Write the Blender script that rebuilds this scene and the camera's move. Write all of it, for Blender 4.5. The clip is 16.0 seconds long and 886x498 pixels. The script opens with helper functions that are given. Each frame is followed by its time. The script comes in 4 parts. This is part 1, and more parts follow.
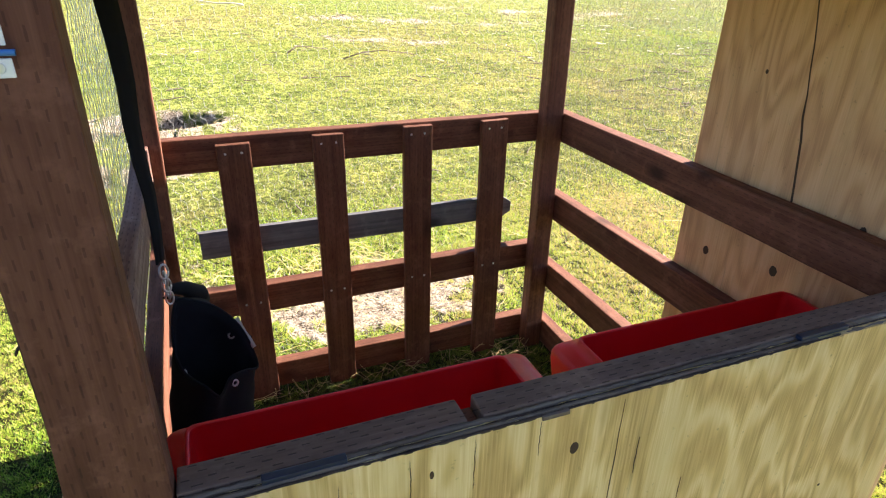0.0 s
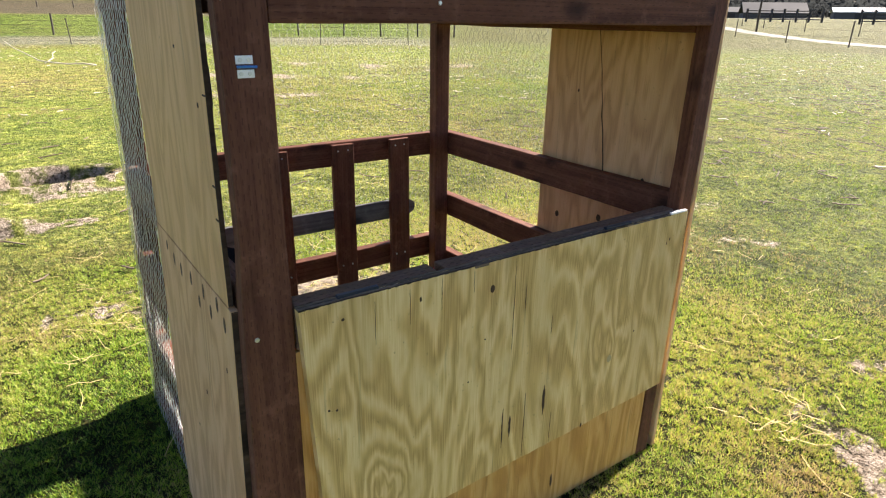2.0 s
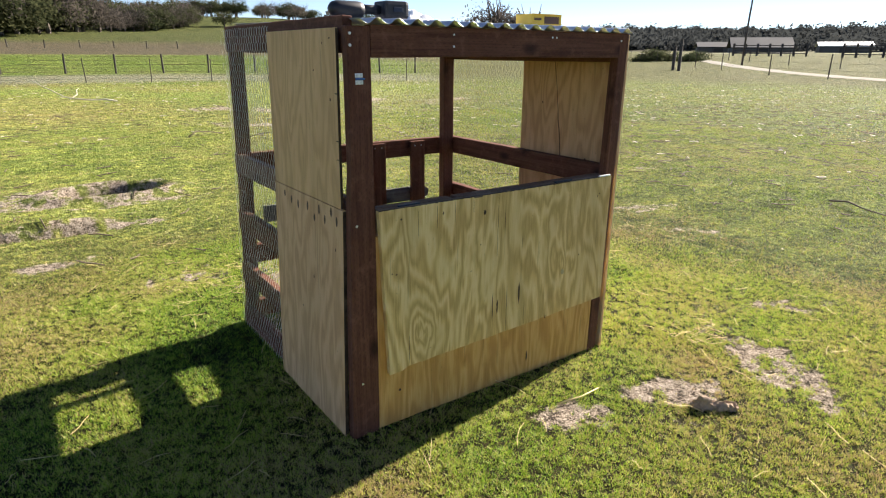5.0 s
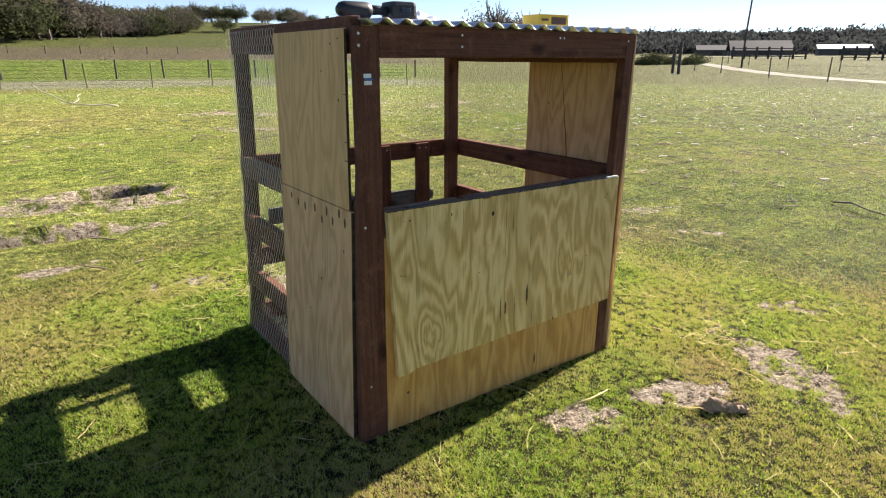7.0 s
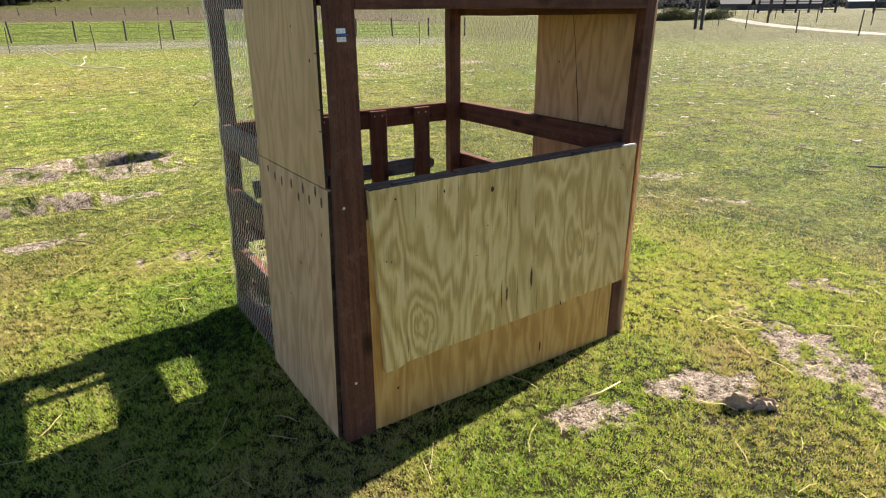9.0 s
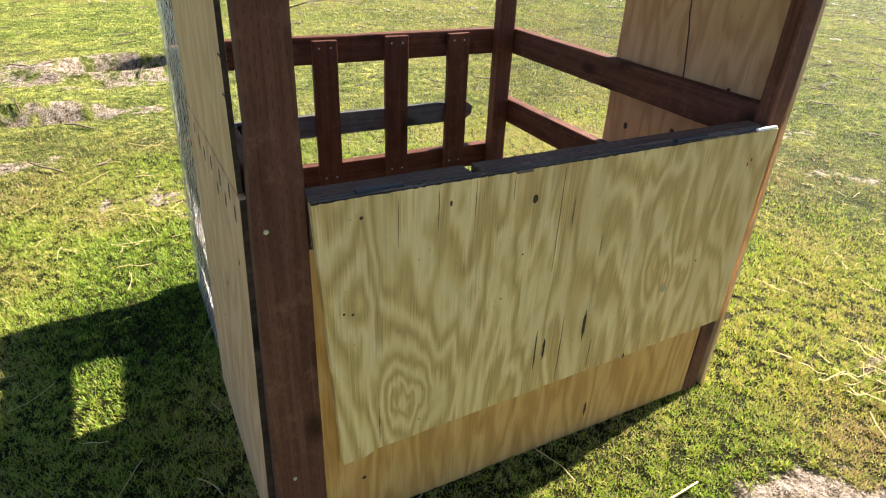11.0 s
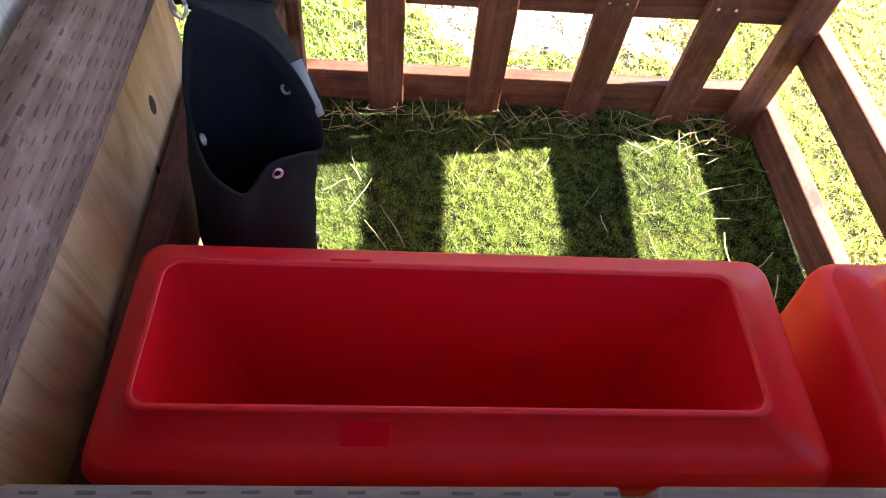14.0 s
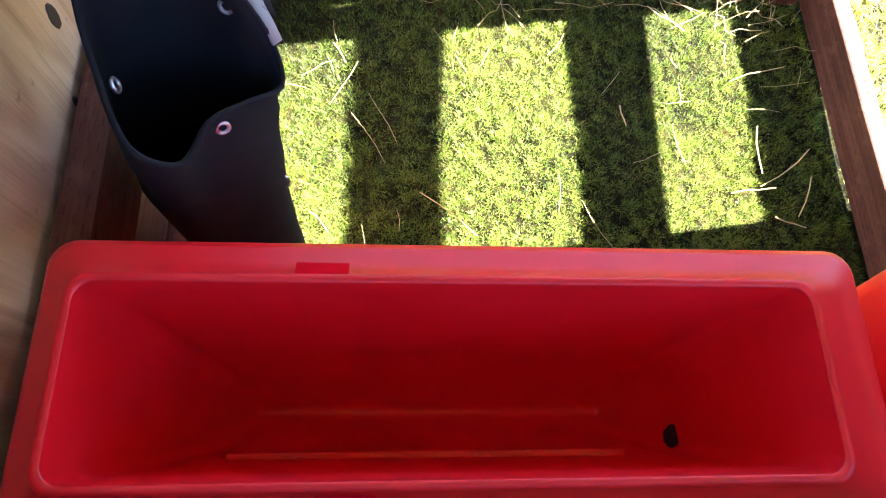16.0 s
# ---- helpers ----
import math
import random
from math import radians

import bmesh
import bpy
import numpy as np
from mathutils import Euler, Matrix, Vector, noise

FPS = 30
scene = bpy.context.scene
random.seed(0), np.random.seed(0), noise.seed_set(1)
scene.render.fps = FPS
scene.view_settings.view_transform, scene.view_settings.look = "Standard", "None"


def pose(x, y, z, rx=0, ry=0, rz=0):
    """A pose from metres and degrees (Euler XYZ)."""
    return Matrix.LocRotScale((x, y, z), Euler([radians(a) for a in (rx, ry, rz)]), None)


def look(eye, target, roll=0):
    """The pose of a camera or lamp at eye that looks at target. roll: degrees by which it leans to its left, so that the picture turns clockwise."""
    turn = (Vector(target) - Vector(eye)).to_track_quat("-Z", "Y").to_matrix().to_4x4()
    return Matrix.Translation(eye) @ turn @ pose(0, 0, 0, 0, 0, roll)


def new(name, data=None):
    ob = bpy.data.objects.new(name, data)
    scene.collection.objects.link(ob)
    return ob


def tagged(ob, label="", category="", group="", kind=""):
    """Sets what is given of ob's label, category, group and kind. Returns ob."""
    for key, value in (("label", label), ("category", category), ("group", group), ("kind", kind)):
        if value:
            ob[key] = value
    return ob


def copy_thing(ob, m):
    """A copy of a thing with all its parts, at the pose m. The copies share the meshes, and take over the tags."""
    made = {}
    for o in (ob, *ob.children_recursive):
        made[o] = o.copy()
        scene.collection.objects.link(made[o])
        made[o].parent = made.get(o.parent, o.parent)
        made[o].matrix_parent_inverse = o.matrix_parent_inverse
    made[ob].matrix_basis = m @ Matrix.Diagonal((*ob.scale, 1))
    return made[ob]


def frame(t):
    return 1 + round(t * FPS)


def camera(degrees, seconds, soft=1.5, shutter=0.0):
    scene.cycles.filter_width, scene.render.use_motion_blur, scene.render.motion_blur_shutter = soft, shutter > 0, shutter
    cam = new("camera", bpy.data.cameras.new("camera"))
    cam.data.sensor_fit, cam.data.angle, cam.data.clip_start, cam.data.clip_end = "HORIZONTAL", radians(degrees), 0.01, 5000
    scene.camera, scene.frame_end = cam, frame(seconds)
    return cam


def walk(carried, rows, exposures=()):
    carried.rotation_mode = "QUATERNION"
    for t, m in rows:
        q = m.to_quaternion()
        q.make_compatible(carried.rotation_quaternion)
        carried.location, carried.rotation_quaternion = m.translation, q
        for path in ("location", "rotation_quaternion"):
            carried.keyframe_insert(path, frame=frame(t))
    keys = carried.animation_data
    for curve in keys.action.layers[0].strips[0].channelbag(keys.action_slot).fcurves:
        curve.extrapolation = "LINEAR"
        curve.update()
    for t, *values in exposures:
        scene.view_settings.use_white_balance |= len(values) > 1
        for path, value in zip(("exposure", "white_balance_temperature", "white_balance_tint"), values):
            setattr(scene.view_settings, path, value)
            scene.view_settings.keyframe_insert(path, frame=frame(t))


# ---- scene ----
cam = camera(72.6, 16.0, 1.15)
PATH = [
    (0, (0.199, -0.46, 1.255), (0.874, 1.207, 0.381), 1.2),
    (0.5, (0.096, -0.48, 1.252), (0.905, 1.139, 0.4), 1.4),
    (1, (0.024, -0.601, 1.261), (0.945, 0.978, 0.451), 1.6),
    (1.5, (-0.066, -0.774, 1.271), (0.925, 0.78, 0.496), 1.3),
    (2, (-0.198, -0.909, 1.268), (0.868, 0.624, 0.55), 0.9),
    (2.5, (-0.355, -1.05, 1.279), (0.748, 0.474, 0.599), 0.8),
    (3, (-0.445, -1.229, 1.295), (0.679, 0.291, 0.642), 0.6),
    (3.5, (-0.513, -1.386, 1.283), (0.625, 0.129, 0.644), 0.7),
    (4, (-0.604, -1.481, 1.275), (0.529, 0.042, 0.643), 0.5),
    (4.5, (-0.708, -1.554, 1.269), (0.41, -0.019, 0.64), 0.5),
    (5, (-0.76, -1.632, 1.267), (0.332, -0.073, 0.652), 0.4),
    (7.5, (-0.777, -1.587, 1.251), (0.317, -0.026, 0.649), 0.1),
    (8, (-0.754, -1.519, 1.246), (0.343, 0.03, 0.614), -0.0),
    (8.2, (-0.726, -1.519, 1.243), (0.358, 0.035, 0.6), -0.1),
    (10.3, (-0.281, -1.093, 1.232), (0.661, 0.435, 0.35), 0.5),
    (10.5, (-0.229, -1.017, 1.213), (0.69, 0.514, 0.312), 1.1),
    (11, (-0.09, -0.854, 1.198), (0.735, 0.685, 0.223), 2.5),
    (11.5, (0.024, -0.698, 1.198), (0.722, 0.847, 0.136), 4.0),
    (12, (0.106, -0.498, 1.175), (0.661, 1.031, 0.013), 5.3),
    (12.5, (0.159, -0.341, 1.156), (0.566, 1.127, -0.14), 6.3),
    (12.8, (0.207, -0.271, 1.153), (0.537, 1.139, -0.226), 7.5),
    (13, (0.257, -0.23, 1.141), (0.514, 1.151, -0.282), 6.2),
    (13.5, (0.294, -0.135, 1.131), (0.481, 1.098, -0.432), 7.4),
    (14, (0.307, -0.027, 1.109), (0.444, 1.069, -0.558), 7.7),
    (14.5, (0.302, 0.06, 1.086), (0.427, 1.022, -0.663), 8.4),
    (15, (0.295, 0.122, 1.075), (0.415, 0.985, -0.725), 8.6),
    (15.5, (0.298, 0.12, 1.066), (0.437, 0.879, -0.779), 10.7),
    (16, (0.311, 0.128, 1.049), (0.471, 0.778, -0.836), 13.9),
]
# time, stops, white balance temperature and tint
EXPOSURES = [(0, 2.66, 6650, 18), (1.5, 2.26, 6650, 18), (3.5, 1.84, 6600, 17), (5, 1.73, 6580, 15), (8, 1.73, 6650, 16), (10.5, 2.09, 6650, 17), (11.5, 2.26, 6720, 17), (12.5, 2.76, 6720, 18), (13.5, 3.71, 6450, 19), (14.5, 4.46, 6280, 20), (16, 4.76, 6200, 21)]
walk(cam, [(t, look(eye, target, roll)) for t, eye, target, roll in PATH], EXPOSURES)

# ---- world and sun ----
SUN_EL, SUN_AZ = radians(29.5), radians(8.3)
world = bpy.data.worlds.new("sky")
scene.world = world
world.use_nodes = True
wn = world.node_tree.nodes
sky = wn.new("ShaderNodeTexSky")
sky.sky_type, sky.sun_disc = "NISHITA", False
sky.altitude, sky.air_density, sky.dust_density, sky.ozone_density = 2500, 0.8, 0.0, 1.2
sky.sun_elevation, sky.sun_rotation = SUN_EL, radians(90) - SUN_AZ
world.node_tree.links.new(sky.outputs[0], wn["Background"].inputs[0])
wn["Background"].inputs[1].default_value = 0.05
sun = new("sun", bpy.data.lights.new("sun", "SUN"))
sun.data.energy, sun.data.angle, sun.data.color = 5.0, radians(0.6), (1, 0.93, 0.8)
sun.matrix_world = look((50 * math.cos(SUN_AZ), 50 * math.sin(SUN_AZ), 50 * math.tan(SUN_EL)), (0, 0, 0))


# ---- materials ----
def mat(name, build):
    m = bpy.data.materials.new(name)
    m.use_nodes = True
    build(m.node_tree, m.node_tree.nodes["Principled BSDF"])
    return m


def link(nt, v, socket):
    if isinstance(v, bpy.types.NodeSocket):
        nt.links.new(v, socket)
    else:
        socket.default_value = v


def nd(nt, kind, ins=None):
    n = nt.nodes.new("ShaderNode" + kind)
    for k, v in (ins or {}).items():
        link(nt, v, n.inputs[k])
    return n


def ramp(nt, fac, stops):
    r = nd(nt, "ValToRGB", {0: fac})
    while len(r.color_ramp.elements) < len(stops):
        r.color_ramp.elements.new(0.5)
    for e, (p, c) in zip(r.color_ramp.elements, stops):
        e.position, e.color = p, (*c, 1)
    return r.outputs[0]


def mix(nt, fac, a, b, kind="MIX"):
    m = nd(nt, "Mix")
    m.data_type, m.blend_type = "RGBA", kind
    for i, v in ((0, fac), (6, a), (7, b)):
        link(nt, v if isinstance(v, (float, int, bpy.types.NodeSocket)) else (*v, 1), m.inputs[i])
    return m.outputs[2]


def math_node(nt, op, a, b=0.0):
    m = nd(nt, "Math", {0: a, 1: b})
    m.operation = op
    return m.outputs[0]


def noise_tex(nt, vec, scale, detail=4.0, rough=0.55, warp=0.0):
    return nd(nt, "TexNoise", {"Vector": vec, "Scale": scale, "Detail": detail, "Roughness": rough, "Distortion": warp}).outputs["Fac"]


def scaled(nt, vec, sx, sy, sz):
    return nd(nt, "Mapping", {"Vector": vec, "Scale": (sx, sy, sz)}).outputs[0]


def coords(nt):
    return nd(nt, "TexCoord").outputs["Object"]


def bump(nt, bsdf, height, strength=0.3, distance=0.002):
    b = nd(nt, "Bump", {"Height": height, "Strength": strength, "Distance": distance})
    nt.links.new(b.outputs[0], bsdf.inputs["Normal"])


def plain(name, color, rough=0.6, metal=0.0, wear=0.25, scale=40.0, spec=0.5):
    """A painted, plastic or metal surface with faint wear at two scales."""
    def f(nt, b):
        c = coords(nt)
        fine, broad = noise_tex(nt, c, scale), noise_tex(nt, c, scale / 8, 3)
        shade = math_node(nt, "MULTIPLY", math_node(nt, "ADD", fine, broad), 1.0)
        dark = tuple(v * (1 - wear) for v in color)
        light = tuple(min(1, v * (1 + wear)) for v in color)
        nt.links.new(ramp(nt, shade, ((0.35, dark), (0.75, light))), b.inputs["Base Color"])
        nt.links.new(math_node(nt, "ADD", math_node(nt, "MULTIPLY", broad, 0.25), rough - 0.12), b.inputs["Roughness"])
        b.inputs["Metallic"].default_value = metal
        b.inputs["Specular IOR Level"].default_value = spec
        bump(nt, b, fine, 0.15, 0.001)
    return mat(name, f)


def lumber(name, axis, dark, mid, light, incised=0.6, rough=0.75):
    """Sawn timber with its grain along an axis, knots and rows of treating slits."""
    def f(nt, b):
        c = coords(nt)
        rnd = nd(nt, "ObjectInfo").outputs["Random"]
        c = nd(nt, "VectorMath", {0: c, 1: nd(nt, "CombineXYZ", {i: math_node(nt, "MULTIPLY", rnd, 7.0 + i) for i in range(3)}).outputs[0]}).outputs[0]
        s = [60, 60, 60]
        s["xyz".index(axis)] = 2.5
        grain = noise_tex(nt, scaled(nt, c, *s), 1.0, 6, 0.65, 0.6)
        stain = noise_tex(nt, c, 7.0, 4)
        col = ramp(nt, grain, ((0.3, dark), (0.52, mid), (0.75, light)))
        col = mix(nt, math_node(nt, "MULTIPLY", stain, 0.7), col, tuple(v * 0.55 for v in mid))
        blot, fleck = noise_tex(nt, c, 26.0, 5, 0.65), noise_tex(nt, c, 70.0, 3, 0.6)
        col = mix(nt, ramp(nt, blot, ((0.54, (0, 0, 0)), (0.72, (0.4,) * 3))), col, tuple(v * 0.8 for v in dark))
        col = mix(nt, ramp(nt, blot, ((0.3, (0.45,) * 3), (0.45, (0, 0, 0)))), col, light)
        s2 = [9, 9, 9]
        s2["xyz".index(axis)] = 5
        kn = nd(nt, "TexVoronoi", {"Vector": scaled(nt, c, *s2), "Scale": 1.0, "Randomness": 1.0}).outputs["Distance"]
        col = mix(nt, ramp(nt, kn, ((0.08, (0.8,) * 3), (0.26, (0, 0, 0)))), col, tuple(v * 0.35 for v in dark))
        sep = nd(nt, "SeparateXYZ", {0: c}).outputs
        i = "xyz".index(axis)
        across = math_node(nt, "MULTIPLY", math_node(nt, "ADD", sep[(i + 1) % 3], sep[(i + 2) % 3]), 112.0)
        row = math_node(nt, "FLOOR", across)
        along = math_node(nt, "FRACT", math_node(nt, "ADD", math_node(nt, "MULTIPLY", sep[i], 40.0), math_node(nt, "MULTIPLY", row, 0.37)))
        off = math_node(nt, "ABSOLUTE", math_node(nt, "SUBTRACT", math_node(nt, "FRACT", across), 0.5))
        slit = math_node(nt, "MULTIPLY", math_node(nt, "LESS_THAN", along, math_node(nt, "MULTIPLY", blot, 0.75)), math_node(nt, "LESS_THAN", off, math_node(nt, "MULTIPLY", fleck, 0.19)))
        slit = math_node(nt, "MULTIPLY", slit, incised)
        col = mix(nt, slit, col, tuple(v * 0.2 for v in dark))
        nt.links.new(col, b.inputs["Base Color"])
        b.inputs["Roughness"].default_value = rough
        b.inputs["Specular IOR Level"].default_value = 0.25
        bump(nt, b, math_node(nt, "SUBTRACT", grain, slit), 0.35, 0.002)
    return mat(name, f)


def plywood(name, dark, mid, light, swirl=1.0, along="z", plane="x", green=0.0, burls=()):
    """Rotary-cut veneer: tall looping grain, patches of stain, fine checks."""
    def f(nt, b):
        c = coords(nt)
        sep = nd(nt, "SeparateXYZ", {0: c}).outputs
        u, v = sep["xyz".index(plane)], sep["xyz".index(along)]
        p = nd(nt, "CombineXYZ", {0: math_node(nt, "MULTIPLY", u, 3.6), 1: math_node(nt, "MULTIPLY", v, 0.75)}).outputs[0]
        field = noise_tex(nt, p, 1.6, 4.0, 0.45, 0.35 * swirl)
        for bu, bv, size, lift in burls:
            wob = math_node(nt, "MULTIPLY", math_node(nt, "SUBTRACT", noise_tex(nt, p, 5.0, 3), 0.5), 2.2)
            du, dv = math_node(nt, "DIVIDE", math_node(nt, "SUBTRACT", u, bu), size), math_node(nt, "DIVIDE", math_node(nt, "SUBTRACT", v, bv), size * 1.5)
            d2 = math_node(nt, "ADD", math_node(nt, "ABSOLUTE", math_node(nt, "ADD", math_node(nt, "MULTIPLY", du, du), wob)), math_node(nt, "MULTIPLY", dv, dv))
            field = math_node(nt, "ADD", field, math_node(nt, "DIVIDE", lift, math_node(nt, "ADD", d2, 1.0)))
        fibre = noise_tex(nt, nd(nt, "CombineXYZ", {0: math_node(nt, "MULTIPLY", u, 320.0), 1: math_node(nt, "MULTIPLY", v, 7.0)}).outputs[0], 1.0, 4, 0.6)
        rings = math_node(nt, "SINE", math_node(nt, "ADD", math_node(nt, "MULTIPLY", field, 74.0), math_node(nt, "MULTIPLY", fibre, 1.8)))
        rings = math_node(nt, "ADD", math_node(nt, "MULTIPLY", rings, 0.5), 0.5)
        stain = noise_tex(nt, p, 1.3, 5, 0.6)
        blotch = noise_tex(nt, nd(nt, "CombineXYZ", {0: math_node(nt, "MULTIPLY", u, 14.0), 1: math_node(nt, "MULTIPLY", v, 4.0)}).outputs[0], 1.0, 4, 0.6)
        val = math_node(nt, "ADD", math_node(nt, "MULTIPLY", rings, 0.25), math_node(nt, "ADD", math_node(nt, "MULTIPLY", fibre, 0.5), 0.13))
        col = ramp(nt, val, ((0.25, dark), (0.5, mid), (0.72, light)))
        col = mix(nt, ramp(nt, stain, ((0.45, (0, 0, 0)), (0.75, (0.6,) * 3))), col, tuple(x * 0.72 for x in mid))
        col = mix(nt, ramp(nt, blotch, ((0.58, (0, 0, 0)), (0.8, (0.5 + green,) * 3))), col, (mid[0] * 0.58, mid[1] * 0.55, mid[2] * 0.48))
        streak = noise_tex(nt, nd(nt, "CombineXYZ", {0: math_node(nt, "MULTIPLY", u, 55.0), 1: math_node(nt, "MULTIPLY", v, 2.6)}).outputs[0], 1.0, 5, 0.65)
        col = mix(nt, ramp(nt, streak, ((0.6, (0, 0, 0)), (0.74, (0.5 + green,) * 3))), col, tuple(x * 0.42 for x in mid))
        speck = noise_tex(nt, c, 95.0, 3, 0.6)
        col = mix(nt, ramp(nt, speck, ((0.66, (0, 0, 0)), (0.74, (0.5,) * 3))), col, tuple(x * 0.4 for x in mid))
        nt.links.new(col, b.inputs["Base Color"])
        b.inputs["Roughness"].default_value = 0.7
        b.inputs["Specular IOR Level"].default_value = 0.3
        bump(nt, b, val, 0.2, 0.001)
    return mat(name, f)


BR = ((0.072, 0.023, 0.013), (0.168, 0.065, 0.038), (0.27, 0.122, 0.078))
TIMBER = {a: lumber("stained_timber_" + a, a, *BR, 0.34) for a in "xyz"}
WEATHERED = {a: lumber("weathered_timber_" + a, a, (0.105, 0.06, 0.04), (0.215, 0.13, 0.09), (0.34, 0.22, 0.16), 0.62) for a in "x"}
WORN = lumber("worn_stained_timber", "y", (0.13, 0.06, 0.045), (0.27, 0.155, 0.12), (0.44, 0.31, 0.26), 0.55)
SILVER = lumber("silvered_picket", "x", (0.08, 0.08, 0.085), (0.17, 0.17, 0.18), (0.28, 0.28, 0.29), 0.0)
PLY_FRONT = plywood("yellow_plywood", (0.42, 0.24, 0.075), (0.74, 0.51, 0.195), (0.92, 0.72, 0.37), 1.0, green=0.15, burls=((0.3, 0.34, 0.07, 0.28), (0.98, 0.46, 0.06, 0.2), (0.78, 0.66, 0.06, 0.12)))
PLY_LOW = plywood("brown_plywood", (0.43, 0.2, 0.045), (0.63, 0.34, 0.1), (0.74, 0.45, 0.17), 0.5, green=0.2)
PLY_SIDE = plywood("pale_plywood", (0.54, 0.31, 0.14), (0.7, 0.43, 0.2), (0.78, 0.51, 0.26), 0.4, plane="y")
PLY_IN = plywood("tan_plywood", (0.48, 0.26, 0.125), (0.68, 0.41, 0.21), (0.77, 0.51, 0.28), 0.4, plane="y")
# Side plywood made paler, with bounced light painted into its colour.
PLY_BOUNCE_LIT = plywood("bounce_lit_plywood", (0.52, 0.41, 0.31), (0.74, 0.62, 0.49), (0.84, 0.74, 0.61), 0.4, plane="y", green=0.1)
PLY_EDGE = lumber("grey_plywood_edge", "x", (0.085, 0.058, 0.04), (0.21, 0.155, 0.112), (0.42, 0.33, 0.25), 0.0)
PLY_GLUE = lumber("dark_plywood_edge", "x", (0.03, 0.02, 0.014), (0.085, 0.055, 0.038), (0.16, 0.11, 0.08), 0.0)
KNOT = plain("dark_knot", (0.05, 0.026, 0.014), 0.8)
STAIN = plain("brown_stain", (0.085, 0.048, 0.025), 0.8)
PATCH = plain("filled_patch", (0.4, 0.31, 0.16), 0.7)
ZINC = plain("zinc_steel", (0.62, 0.63, 0.62), 0.38, 0.9)
WIRE = plain("galvanised_wire", (0.6, 0.61, 0.6), 0.35, 0.7)
WHITE_ZINC = plain("pale_zinc_plate", (0.72, 0.73, 0.73), 0.45, 0.15)
WIRE_DULL = plain("dull_galvanised_wire", (0.3, 0.31, 0.3), 0.65, 0.5)
BLUE = plain("blue_plastic", (0.03, 0.15, 0.4), 0.4)
TAPE = plain("dark_blue_tape", (0.01, 0.017, 0.036), 0.4)
CLOTH = plain("black_canvas", (0.0085, 0.0088, 0.0105), 0.9, 0, 0.4, 300, 0.25)
# Cloth made pale to stand for sun on the bag's edge.
SUNLIT_CLOTH = plain("sunlit_canvas", (0.26, 0.265, 0.27), 0.8, 0, 0.2, 300)
DARK_RUBBER = plain("black_rubber", (0.014, 0.015, 0.018), 0.5)
CARD = plain("yellow_cardboard", (0.62, 0.42, 0.05), 0.6)
CARD_LABEL = plain("brown_print", (0.09, 0.045, 0.03), 0.6)
FOIL = plain("white_plastic_film", (0.75, 0.76, 0.78), 0.3)
STEEL_SHEET = plain("galvanised_sheet", (0.62, 0.64, 0.67), 0.32, 0.85, 0.2, 20)
STRAW = plain("dry_straw", (0.55, 0.43, 0.2), 0.7, 0, 0.4, 15)
STICK = plain("dead_wood", (0.10, 0.075, 0.055), 0.85, 0, 0.5, 25)
PALE_STICK = plain("bleached_wood", (0.5, 0.45, 0.36), 0.8, 0, 0.3, 6)
SOIL = plain("dry_dung", (0.22, 0.16, 0.11), 0.95, 0, 0.6, 60)
GRAVEL = plain("pale_gravel", (0.22, 0.205, 0.17), 0.95, 0, 0.3, 6, 0.1)
FAR_WOOD = plain("dark_fence_wood", (0.05, 0.042, 0.038), 0.85, 0, 0.3, 3)
FAR_ROOF = plain("pale_metal_roof", (0.42, 0.44, 0.47), 0.45, 0.2, 0.12, 0.5)
FAR_ROOF_GREY = plain("grey_metal_roof", (0.06, 0.063, 0.07), 0.8, 0.0, 0.2, 0.5, 0.15)
FAR_WALL = plain("barn_wall", (0.1, 0.09, 0.082), 0.8, 0, 0.2, 0.6)


def red_plastic(nt, b):
    c = coords(nt)
    n, fine = noise_tex(nt, c, 9, 3), noise_tex(nt, c, 220, 3)
    nt.links.new(ramp(nt, n, ((0.35, (0.92, 0.01, 0.015)), (0.65, (0.97, 0.016, 0.026)))), b.inputs["Base Color"])
    nt.links.new(math_node(nt, "ADD", math_node(nt, "MULTIPLY", n, 0.25), 0.26), b.inputs["Roughness"])
    bump(nt, b, fine, 0.05, 0.0005)
    tr = nd(nt, "BsdfTranslucent", {"Color": (0.8, 0.05, 0.008, 1)})
    m = nd(nt, "MixShader", {0: 0.17, 1: b.outputs[0], 2: tr.outputs[0]})
    nt.links.new(m.outputs[0], nt.nodes["Material Output"].inputs[0])


RED = mat("red_polyethylene", red_plastic)
RED_WET = plain("dark_red_print", (0.62, 0.003, 0.012), 0.8, 0, 0.25, 40, 0.05)


